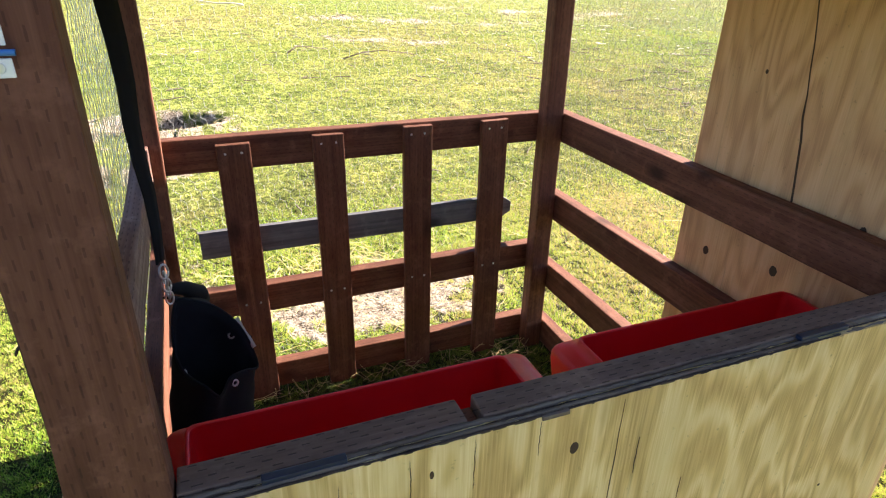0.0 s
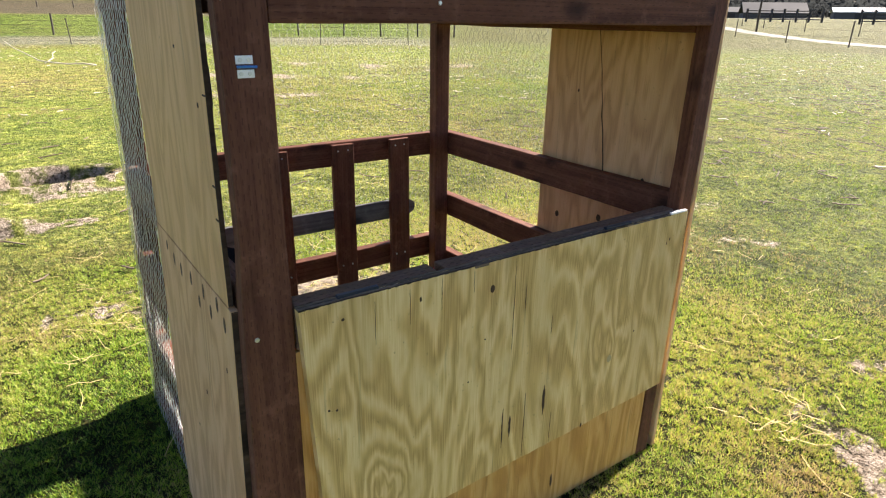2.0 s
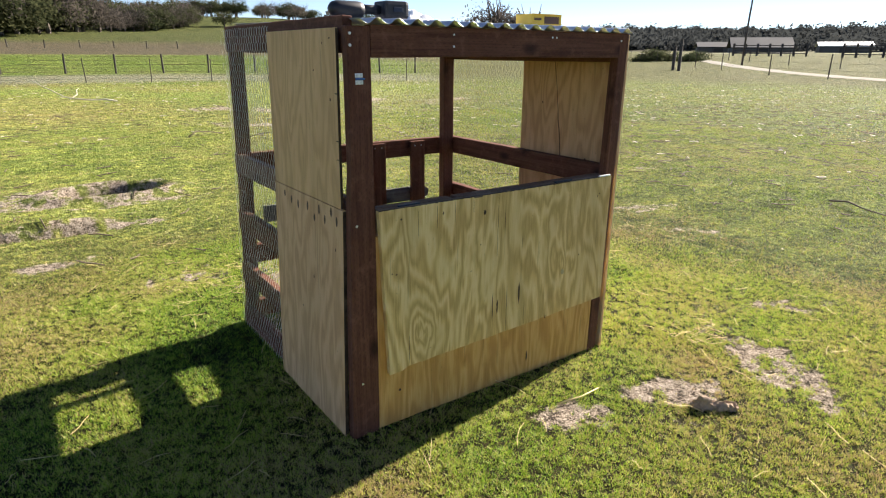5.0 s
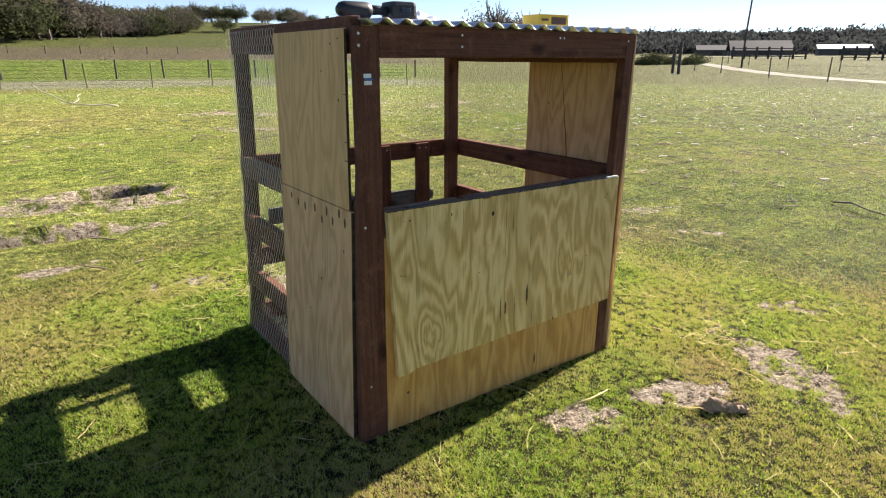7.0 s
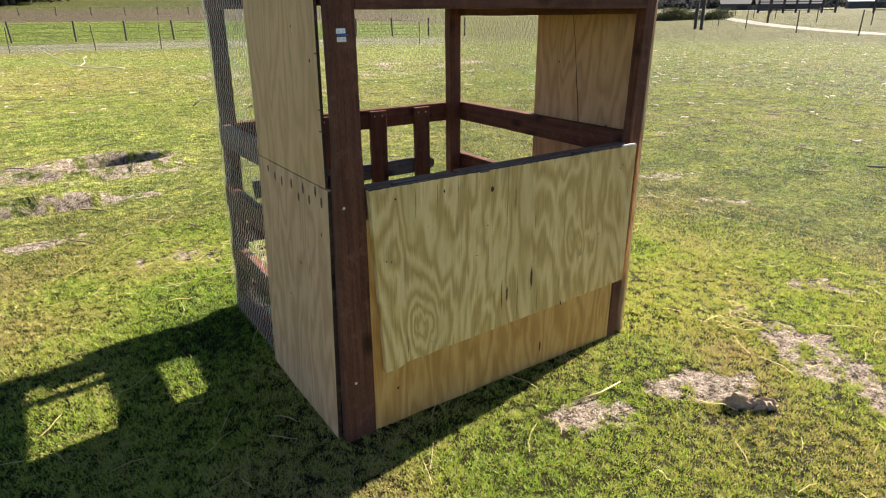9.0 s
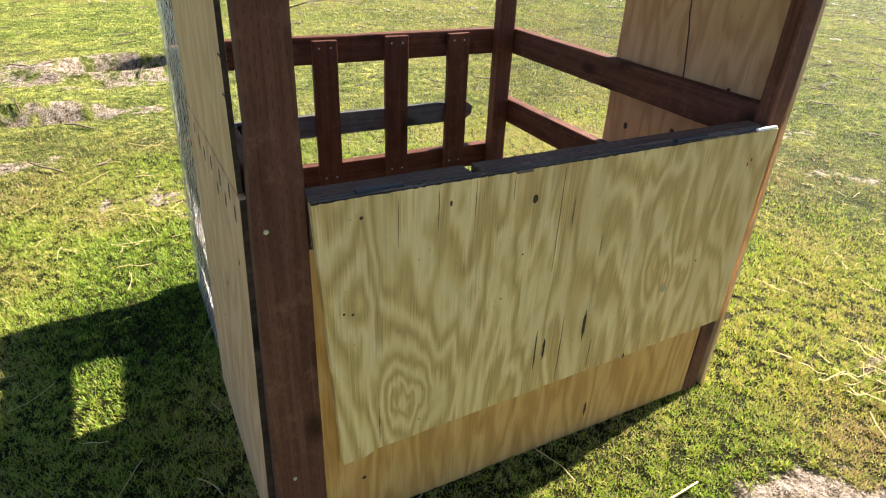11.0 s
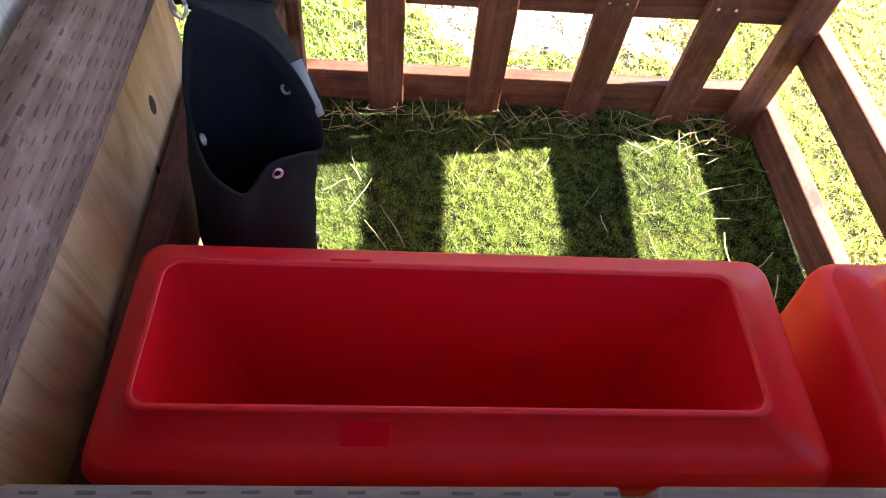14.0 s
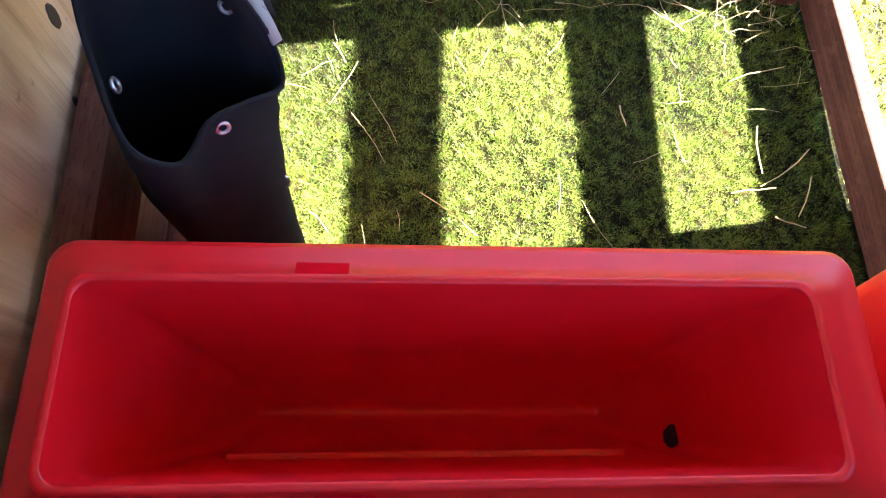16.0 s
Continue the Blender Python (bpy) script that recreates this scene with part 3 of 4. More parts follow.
part("top_beam", box(0.1225, 1.266, 0, 0.038, 1.257, 1.347, 0.004, 12, 0.002), TX, pen)
part("top_beam", lean_left(box(0.026, 0.058, 0.042, 1.152, 1.268, 1.372, 0.004, 12, 0.002)), TY, pen)
part("top_beam", box(1.214, 1.252, 0.042, 1.19, 1.24, 1.366, 0.004, 12, 0.002), TY, pen)
part("top_beam", box(0.052, 1.212, 1.141, 1.179, 1.285, 1.372, 0.004, 12, 0.002), TX, pen)

# side and rear rails
for i, z in enumerate((0.745, 0.484, 0.232, 0.01)):
    part("rail", lean_left(box(0.026, 0.058, 0.042, 1.152, z, z + 0.089, 0.004, 12, 0.002)), TY if i else WORN, pen)
    part("rail", box(1.213, 1.251, 0.042, 1.2, z, z + 0.089, 0.004, 12, 0.002), TY, pen)
for z in (0.741, 0.3, 0.02):
    part("rail", box(0.052, 1.212, 1.141, 1.179, z, z + 0.089, 0.004, 12, 0.002), TX, pen)
for x, dz in ((0.214, -0.006), (0.459, 0.0), (0.714, 0.004), (0.957, 0.002)):
    s = part("slat", box(x, x + 0.085, 1.12, 1.14, 0.0, 0.82 + dz, 0.003, 10, 0.002), TZ, pen)
    for k in (0.022, 0.062):
        part("screw", disc((x + k, 1.1195, 0.797 + dz), (0, -1, 0), 0.0035), ZINC, s)
        part("screw", disc((x + k, 1.1195, 0.345), (0, -1, 0), 0.0035), ZINC, s)
part("picket", slab(((0.141, 0.495), (1.045, 0.497), (1.078, 0.517), (1.08, 0.548), (1.046, 0.571), (0.141, 0.573)), 1.1415, 1.158), SILVER, pen, "silver-grey weathered picket with a pointed end")

# front: ledge board in two lengths, yellow plywood sheet, brown sheet under it
part("ledge", box(0.124, 0.419, 0.001, 0.038, 0.712, 0.802, 0.003, 8, 0.0015), WEATHERED["x"], pen, "greyed ledge board with treating slits")
part("ledge", box(0.438, 1.178, 0.001, 0.038, 0.712, 0.803, 0.003, 10, 0.0015), WEATHERED["x"], pen, "greyed ledge board with treating slits")
part("ledge_block", box(0.4195, 0.4375, 0.006, 0.036, 0.71, 0.786, 0.002), TX, pen)


def sheet_outline(x0, x1, z_top, bottom, jag, seed):
    g = random.Random(seed)
    lower = [(x0 + (x1 - x0) * k / 40, bottom(k / 40) + g.uniform(-jag, jag)) for k in range(41)]
    upper = [(x1 + (x0 - x1) * k / 24, z_top + g.uniform(-jag, jag) * 0.3) for k in range(25)]
    return lower + upper


def slant(pts):
    """The sheet's left edge stands off the post towards its foot."""
    return [(x + 0.028 * (0.8 - z) / 0.59 * max(0.0, 1 - (x - 0.124) / 0.25), z) for x, z in pts]


low = part("front_panel", slab(sheet_outline(0.116, 1.179, 0.709, lambda u: 0.004, 0.002, 4), 0.0015, 0.014), PLY_LOW, pen, "brown plywood panel reaching the ground")
front = part("front_panel", slab(slant(sheet_outline(0.124, 1.212, 0.797, lambda u: (0.212 if u < 0.06 else 0.222) + 0.038 * u, 0.0015, 5)), -0.0195, -0.0005), PLY_FRONT, pen, "yellowish plywood panel with looping grain, knots and cracks")


def ply_strip(x0, x1, y0, y1, z0, z1, jag, seed):
    """One weathered ply seen on edge: a long strip with frayed sides and an uneven top."""
    bm = bmesh.new()
    g = random.Random(seed)
    n = int((x1 - x0) / 0.008)
    prev = None
    for k in range(n + 1):
        x = x0 + (x1 - x0) * k / n
        slow = noise.noise(Vector((x * 9, seed, 0)))
        ya, yb = y0 + jag * (0.6 * slow + g.uniform(-0.4, 0.4)), y1 + jag * (0.6 * noise.noise(Vector((x * 11, seed + 4, 0))) + g.uniform(-0.4, 0.4))
        zt = z1 + jag * (0.8 * noise.noise(Vector((x * 14, seed + 8, 0))) + g.uniform(-0.2, 0.2))
        ring = [bm.verts.new(q) for q in ((x, ya, z0), (x, ya, zt - 0.0008), (x, (ya + yb) / 2, zt), (x, yb, zt - 0.0006), (x, yb, z0))]
        if prev:
            for c in range(5):
                bm.faces.new((prev[c], prev[(c + 1) % 5], ring[(c + 1) % 5], ring[c]))
        else:
            bm.faces.new(ring)
        prev = ring
    bm.faces.new(prev[::-1])
    bmesh.ops.recalc_face_normals(bm, faces=bm.faces[:])
    return bm


part("veneer_edge", ply_strip(0.124, 1.2, -0.0065, -0.0008, 0.7965, 0.8, 0.0022, 1), PLY_EDGE, front, "grey frayed plywood edge")
part("veneer_edge", ply_strip(0.124, 1.2, -0.0105, -0.0072, 0.7965, 0.7978, 0.0014, 2), PLY_GLUE, front, "dark plywood edge")
part("veneer_edge", ply_strip(0.124, 0.93, -0.0158, -0.0112, 0.7965, 0.7998, 0.002, 3), PLY_EDGE, front, "grey frayed plywood edge")
part("veneer_edge", ply_strip(0.124, 0.97, -0.0194, -0.0162, 0.796, 0.7985, 0.0012, 4), PLY_GLUE, front, "dark plywood edge")
part("veneer_edge", ply_strip(0.955, 1.21, -0.019, -0.012, 0.7955, 0.7975, 0.0028, 5), PLY_EDGE, front, "grey frayed plywood edge")
part("tape", box(0.2, 0.283, -0.0135, -0.0035, 0.7985, 0.8055, 0.0015, 6, 0.0006), TAPE, front, "dark blue tape on the panel edge")
part("tape", box(0.9, 0.99, -0.0135, -0.0035, 0.7985, 0.8055, 0.0015, 6, 0.0006), TAPE, front, "dark blue strip on the panel edge")
part("splinter", box(0.5, 0.535, -0.0215, -0.013, 0.7945, 0.8, 0.001, 8, 0.003), PLY_EDGE, front)
part("splinter", box(1.14, 1.205, -0.022, -0.014, 0.7975, 0.803, 0.001, 8, 0.002), FOIL, front, "pale torn veneer")
# knots (x, z, radius, stretch) and cracks (x, z low, z high, width)
for x, z, r, k in ((0.562, 0.735, 0.009, 1.5), (0.217, 0.76, 0.005, 1), (0.382, 0.757, 0.004, 2), (0.505, 0.525, 0.004, 0.6), (0.196, 0.575, 0.004, 1), (0.18, 0.58, 0.004, 1),
                   (0.547, 0.618, 0.003, 1), (1.064, 0.485, 0.004, 1), (0.892, 0.25, 0.004, 3), (0.33, 0.27, 0.004, 0.5), (1.15, 0.72, 0.003, 2), (1.16, 0.73, 0.003, 2)):
    part("knot", disc((x - 0.012, -0.0197, z), (0, -1, 0), r * 0.7, 0.0008, 14, k), KNOT, front)
part("knot", disc((0.201, 0.0012, 0.129), (0, -1, 0), 0.005, 0.0012), KNOT, low)
part("knot", disc((0.808, 0.0012, 0.083), (0, -1, 0), 0.004, 0.0012, 12, 6), KNOT, low)
part("patch", disc((0.963, -0.0198, 0.428), (0, -1, 0), 0.009, 0.001, 18, 1.3), PATCH, front)
for x, z0, z1, w in ((0.73, 0.343, 0.432, 0.009), (0.668, 0.248, 0.431, 0.003), (0.622, 0.325, 0.385, 0.008), (0.599, 0.3, 0.414, 0.004), (0.346, 0.71, 0.785, 0.002), (0.613, 0.56, 0.79, 0.0018),
                     (0.647, 0.66, 0.72, 0.002), (0.736, 0.57, 0.62, 0.002), (0.23, 0.24, 0.34, 0.003), (0.76, 0.25, 0.34, 0.002), (0.27, 0.69, 0.78, 0.0015), (0.42, 0.72, 0.79, 0.0015), (0.5, 0.74, 0.79, 0.001)):
    n = 9
    w = w * (0.6 if w < 0.004 else 1.0)
    g = random.Random(int(x * 1000))
    mid_line = [(x + g.uniform(-0.0006, 0.0006), z0 + (z1 - z0) * k / n) for k in range(n + 1)]
    wide = [w * 0.5 * math.sin(math.pi * (k + 0.25) / (n + 0.5)) * g.uniform(0.6, 1.2) for k in range(n + 1)]
    part("crack", slab([(a + b, z) for (a, z), b in zip(mid_line, wide)] + [(a - b, z) for (a, z), b in reversed(list(zip(mid_line, wide)))], -0.0202, -0.0195), KNOT, front)

# side plywood
up = part("side_panel", lean_left(box(0.006, 0.015, 0.05, 0.6, 0.8025, 1.338, 0.0012, 8)), PLY_SIDE, pen, "pale plywood side panel, upper sheet")
dn = part("side_panel", lean_left(box(0.0055, 0.019, 0.0375, 0.606, -0.005, 0.8, 0.0012, 8)), PLY_IN, pen, "pale plywood side panel with a row of dark stains")
rt = part("side_panel", box(1.2555, 1.269, 0.0, 0.59, 0.0, 1.342, 0.0012), PLY_IN, pen, "tan plywood side panel with a long crack")
part("panel_edge", lean_left(box(0.0065, 0.0145, 0.0487, 0.0498, 0.804, 1.336, 0, 40, 0.0006)), PLY_GLUE, up, "dark veneer edge")
part("panel_edge", lean_left(box(0.0065, 0.0188, 0.0362, 0.0373, 0.0, 0.798, 0, 40, 0.0006)), PLY_GLUE, dn, "dark veneer edge")
# The inner face is lighter: light bounced into the pen is put into its colour.
up.data.materials.append(PLY_BOUNCE_LIT)
for f in up.data.polygons:
    f.material_index = int(f.normal.x > 0.9)
for y, z, k in ((0.45, 0.772, 1.8), (0.388, 0.759, 2.2), (0.328, 0.755, 2.4), (0.245, 0.764, 2.4), (0.152, 0.77, 2.6), (0.06, 0.78, 2.4), (0.108, 0.745, 2.2), (0.02, 0.757, 2.4), (0.19, 0.735, 2)):
    part("stain", lean_left(disc((0.0054, y + 0.06, z), (-1, 0, 0), 0.0075, 0.0008, 9, k)), STAIN, dn)
for y, z, r, k, o in ((0.205, 0.517, 0.004, 2, dn), (0.312, 0.371, 0.004, 1, dn), (0.03, 0.66, 0.004, 2, dn), (0.08, 1.296, 0.004, 1, up), (0.149, 1.217, 0.004, 1, up), (0.036, 1.134, 0.004, 1.5, up), (0.03, 1.31, 0.006, 0.5, up)):
    part("knot", lean_left(disc((0.0053, y + 0.06, z), (-1, 0, 0), r * 0.8, 0.001, 12, k)), KNOT, o)
for z in (1.153, 1.013, 0.957):
    part("split", lean_left(box(0.0048, 0.0062, 0.04, 0.062, z - 0.0015, z + 0.0015, 0.0006)), KNOT, up)
for y, z, r in ((0.475, 0.617, 0.008), (0.43, 0.56, 0.004), (0.3, 0.4, 0.007)):
    part("knot", lean_left(disc((0.0192, y, z), (1, 0, 0), r, 0.001, 12, 1.8)), KNOT, dn)
for y, z in ((0.3, 1.0), (0.36, 0.95), (0.2, 0.9), (0.42, 1.05), (0.25, 0.87)):
    part("stain", lean_left(disc((0.0152, y, z), (1, 0, 0), 0.006, 0.0008, 12, 2.5)), STAIN, up)
for y, z, r in ((0.498, 0.643, 0.009), (0.316, 0.677, 0.010), (0.17, 0.83, 0.007), (0.45, 1.06, 0.004)):
    part("knot", disc((1.2554, y, z), (-1, 0, 0), r, 0.0012, 14, 1.3), KNOT, rt)
crack = [(0.385 - 0.07 * k / 10 + random.uniform(-0.003, 0.003), 1.25 - 0.43 * k / 10) for k in range(11)]
bm = slab([(y + 0.0012 + 0.0022 * (k > 5), z) for k, (y, z) in enumerate(crack)] + [(y - 0.0012, z) for y, z in reversed(crack)], 0.0, 0.0008)
bmesh.ops.transform(bm, matrix=Matrix(((0, 1, 0, 1.2549), (1, 0, 0, 0), (0, 0, 1, 0), (0, 0, 0, 1))), verts=bm.verts[:])
part("crack", bm, KNOT, rt)
for z in (1.322, 1.29, 0.755, 0.2):
    part("screw", disc((0.056, -0.0008, z), (0, -1, 0), 0.0045), ZINC, pen)
for x, z in ((0.42, 1.325), (0.42, 1.29), (0.85, 1.325), (0.87, 1.325), (1.22, 1.32)):
    part("screw", disc((x, -0.0008, z), (0, -1, 0), 0.004), ZINC, pen)

part("batten", lean_left(box(0.0205, 0.03, 0.25, 0.606, 0.3225, 0.4825, 0.002, 6, 0.001)), TY, pen)

# hinge with a blue pin on the front post
hinge = part("hinge", box(0.0675, 0.0925, -0.0022, 0.0, 1.2005, 1.2125, 0.0008), WHITE_ZINC, pen, "small zinc hinge with a blue pin")
part("hinge_leaf", box(0.0685, 0.0935, -0.0022, 0.0, 1.181, 1.193, 0.0008), WHITE_ZINC, hinge)
part("hinge_pin", tube(((0.068, -0.004, 1.197), (0.08, -0.0045, 1.197), (0.097, -0.004, 1.1965)), 0.002, 10), BLUE, hinge, "blue hinge pin")
for x in (0.074, 0.0865):
    for z in (1.2065, 1.187):
        part("screw", disc((x, -0.0027, z), (0, -1, 0), 0.0034), ZINC, hinge)

# corrugated roof sheet
PITCH, AMP = 0.068, 0.0085
us = np.arange(0.078, 1.262, PITCH / 10)
rings = []
for y, z in ((-0.022, 1.3575), (0.3, 1.3635), (0.6, 1.369), (0.9, 1.3745), (1.165, 1.3805)):
    top_line = [(u, y, z + AMP * math.cos(2 * math.pi * u / PITCH)) for u in us]
    rings.append(top_line + [(u, y, w - 0.0008) for u, _, w in reversed(top_line)])
smooth(part("roof_sheet", loft(rings, True, True), STEEL_SHEET, pen, "corrugated galvanised roof sheet"))


def netting(a0, a1, z0, z1, place, width=0.027, high=0.018, r=0.00055):
    """Hexagonal wire netting on a flat side; place turns (a, z) into a point."""
    g = random.Random(3)
    pts, lines = {}, []

    def pt(a, z):
        k = (round(a, 4), round(z, 4))
        if k not in pts:
            pts[k] = Vector(place(min(max(a + g.uniform(-0.0012, 0.0012), a0), a1), min(max(z + g.uniform(-0.0012, 0.0012), z0), z1), g.uniform(0, 0.0025)))
        return pts[k]
    row, z = 0, z0
    while z < z1 - 2 * high:
        a = a0 + (width / 2 if row % 2 else 0)
        while a < a1 - width / 2:
            b, m = pt(a, z), pt(a, z + high)
            lines.append((b, m))
            lines.append((m, pt(a + width / 2, z + high * 1.5)))
            lines.append((m, pt(a - width / 2, z + high * 1.5)))
            a += width
        row, z = row + 1, z + high * 1.5
    seg = np.array([[tuple(p), tuple(q)] for p, q in lines])
    d = seg[:, 1] - seg[:, 0]
    keep = np.linalg.norm(d, axis=1) > 0.003
    seg, d = seg[keep], d[keep]
    d /= np.linalg.norm(d, axis=1)[:, None]
    u = np.cross(d, np.array((0.31, 0.52, 0.8)))
    u /= np.linalg.norm(u, axis=1)[:, None]
    w = np.cross(d, u)
    rad = r * (1 + 0.6 * (np.arange(len(seg)) % 3 == 0))[:, None]
    vs = [seg[:, e] + rad * (math.cos(t) * u + math.sin(t) * w) for e in (0, 1) for t in (0, 2.0944, 4.1888)]
    verts = np.stack(vs, 1).reshape(-1, 3)
    k = np.arange(len(seg))[:, None] * 6
    return verts, np.concatenate([k + [i, (i + 1) % 3, 3 + (i + 1) % 3, 3 + i] for i in range(3)], 0)


for label, place, a0, a1, r in (("wire netting on the open side", lambda a, z, o: (0.0405 - o - 0.014 * a - 0.028 * max(0.0, 1 - z / 0.8) + 0.007 * max(0.0, (z - 0.8) / 0.5), a, z), 0.608, 1.155, 0.0006),
                             ("wire netting on the rear", lambda a, z, o: (a, 1.181 + o, z), 0.03, 1.24, 0.00036),
                             ("wire netting on the far side", lambda a, z, o: (1.253 + o, a, z), 0.594, 1.2, 0.00036)):
    v, f = netting(a0, a1, 0.01, 1.37, place, r=r)
    tagged(raw_mesh("wire_netting", v, f, WIRE if r > 0.0005 else WIRE_DULL, pen), label, kind="stuff")


# ---- red feed troughs ----
def trough(x):
    t = thing("feed_trough", "red moulded plastic feed trough hung behind the front panel", "trough", "feed troughs")
    t.location = (x, 0, 0)
    o = lambda d, z, r: round_rect(0 + d, 0.557 - d, 0.068 + d, 0.268 - d, r, z)
    i = lambda d, z, r: round_rect(0.037 + d, 0.497 - d, 0.116 + d, 0.229 - d, r * 0.7, z)
    body = smooth(part("body", loft([o(0.03, 0.37, 0.02), o(0.014, 0.385, 0.02), o(0.006, 0.58, 0.02), o(0.0, 0.64, 0.018), o(0.0005, 0.652, 0.018), o(0.003, 0.659, 0.018), o(0.0075, 0.664, 0.018)], True), RED, t))
    smooth(part("rim", loft([o(0.0075, 0.664, 0.018), o(0.02, 0.671, 0.018), i(-0.0075, 0.677, 0.021), i(-0.0065, 0.6865, 0.021), i(-0.0055, 0.6885, 0.02), i(-0.0015, 0.6885, 0.018), i(-0.0005, 0.687, 0.017)]), RED, t))
    basin = part("basin", loft([i(-0.0005, 0.687, 0.017), i(0.001, 0.665, 0.017), i(0.0025, 0.66, 0.017), i(0.0025, 0.62, 0.017), i(0.004, 0.616, 0.017), i(0.005, 0.55, 0.017), i(0.0062, 0.547, 0.017), i(0.01, 0.5, 0.017), i(0.016, 0.46, 0.02), i(0.026, 0.428, 0.026), i(0.038, 0.405, 0.022), i(0.048, 0.392, 0.01), i(0.054, 0.389, 0.003)], False, True), RED, t)
    smooth(basin)
    part("moulded_bar", box(0.085, 0.435, 0.1255, 0.133, 0.484, 0.494, 0.002, 12, 0.0006), RED, body)
    part("drain_hole", disc((0.485, 0.143, 0.487), (-0.75, 0.1, 0.6), 0.012, 0.005), DARK_RUBBER, t, "black drain hole")
    for x0, x1, y0, y1, ya, slope in ((0.163, 0.197, 0.2378, 0.2475, 0.248, -0.52), (0.183, 0.217, 0.091, 0.107, 0.088, 0.293)):
        bm = box(x0, x1, y0, y1, 0.0, 0.0008, 0.0003)
        for v in bm.verts:
            v.co.z += 0.671 + (v.co.y - ya) * slope
        part("raised_mark", bm, RED_WET, t)
    for y0, y1 in ((0.122, 0.142), (0.178, 0.2)):
        bm = box(0.51, 0.53, y0, y1, 0.0, 0.0008, 0.0003)
        for v in bm.verts:
            v.co.z += 0.6755 - (v.co.x - 0.504) * 0.18
        part("raised_mark", bm, RED_WET, t)
    return t


t1 = trough(0.085)
copy_thing(t1, pose(0.692, 0.002, -0.002))

# ---- black bag on a strap ----
bag = thing("feed_bag", "open black canvas bag hanging by a strap and chain", "bag")
RIM = [Vector(p) for p in ((0.117, 0.435, 0.765), (0.106, 0.405, 0.72), (0.112, 0.37, 0.69), (0.128, 0.335, 0.688), (0.145, 0.314, 0.685), (0.162, 0.324, 0.655), (0.18, 0.352, 0.665), (0.203, 0.375, 0.656), (0.222, 0.4, 0.64),
                              (0.218, 0.42, 0.665), (0.203, 0.425, 0.71), (0.175, 0.44, 0.74), (0.14, 0.442, 0.76))]


def closed_curve(pts, n):
    out, m = [], len(pts)
    for k in range(n):
        u = k / n * m
        i, f = int(u), u - int(u)
        a, b, c, d = (pts[(i + j) % m] for j in (-1, 0, 1, 2))
        out.append(0.5 * (2 * b + (c - a) * f + (2 * a - 5 * b + 4 * c - d) * f * f + (3 * b - a - 3 * c + d) * f ** 3))
    return out


rim = closed_curve(RIM, 52)
mid_p = sum(rim, Vector()) / len(rim)
rings = [rim]
for k in range(1, 13):
    f = k / 12
    z = 0.64 - 0.47 * f
    ring = []
    for p in rim:
        a = math.atan2(p.y - mid_p.y, p.x - mid_p.x)
        c = Vector((0.135 + 0.063 * math.cos(a), 0.385 + 0.06 * math.sin(a) * (1 + 0.1 * f), z))
        g = min(1, 1.6 * f)
        q = Vector((p.x + (c.x - p.x) * g, p.y + (c.y - p.y) * g, p.z + (c.z - p.z) * (f ** 0.75 if f < 1 else 1)))
        q.x += 0.008 * math.sin(3 * a + 4 * f) * f
        q.y += 0.006 * noise.noise(q * 22)
        q.x += 0.006 * noise.noise(q * 22 + Vector((9, 0, 0)))
        ring.append(q)
    rings.append(ring)
bm = loft(rings, False, True)
body = smooth(part("bag_body", bm, CLOTH, bag))
sol = body.modifiers.new("thick", "SOLIDIFY")
sol.thickness = 0.0022
hem = smooth(part("hem", tube([p + Vector((0, 0, 0.0005)) for p in rim + rim[:1]], 0.0024, 6), CLOTH, bag))
flap_rows = []
for k in range(7):
    f = k / 6
    a, b = Vector((0.1, 0.445, 0.772)).lerp(Vector((0.145, 0.58, 0.69)), f), Vector((0.135, 0.45, 0.757)).lerp(Vector((0.222, 0.44, 0.672)), f)
    flap_rows.append([a.lerp(b, j / 6) + Vector((0, 0.006 * math.sin(3 * j + k), 0.006 * math.sin(j * 1.3))) for j in range(7)])
bm = bmesh.new()
vs = [[bm.verts.new(p) for p in r] for r in flap_rows]
for i in range(6):
    for j in range(6):
        bm.faces.new((vs[i][j], vs[i][j + 1], vs[i + 1][j + 1], vs[i + 1][j]))
flap = smooth(part("flap", bm, CLOTH, bag))
flap.modifiers.new("thick", "SOLIDIFY").thickness = 0.003
smooth(part("rolled_edge", tube(((0.11, 0.485, 0.765), (0.128, 0.525, 0.74), (0.145, 0.565, 0.705), (0.15, 0.585, 0.68)), (0.008, 0.013, 0.017, 0.012), 10), CLOTH, bag))
# Pale strip on the bag's edge: sunlight on black canvas put into its colour.
bm = bmesh.new()
prev = None
for k in range(5):
    p = Vector((0.22, 0.416, 0.668)).lerp(Vector((0.196, 0.44, 0.712)), k / 4)
    cur = [bm.verts.new(p + Vector((0.014, 0.02, -0.006)) * f * (0.38 + 0.06 * k) + Vector((0, 0, 0.002 * math.sin(2 * k)))) for f in (0.05, 0.5, 1.0)]
    if prev:
        for i in range(2):
            bm.faces.new((prev[i], prev[i + 1], cur[i + 1], cur[i]))
    prev = cur
smooth(part("webbing", bm, SUNLIT_CLOTH, bag, "pale bag edge with sunlight painted into its colour"))
bag.children[-1].modifiers.new("thick", "SOLIDIFY").thickness = 0.002
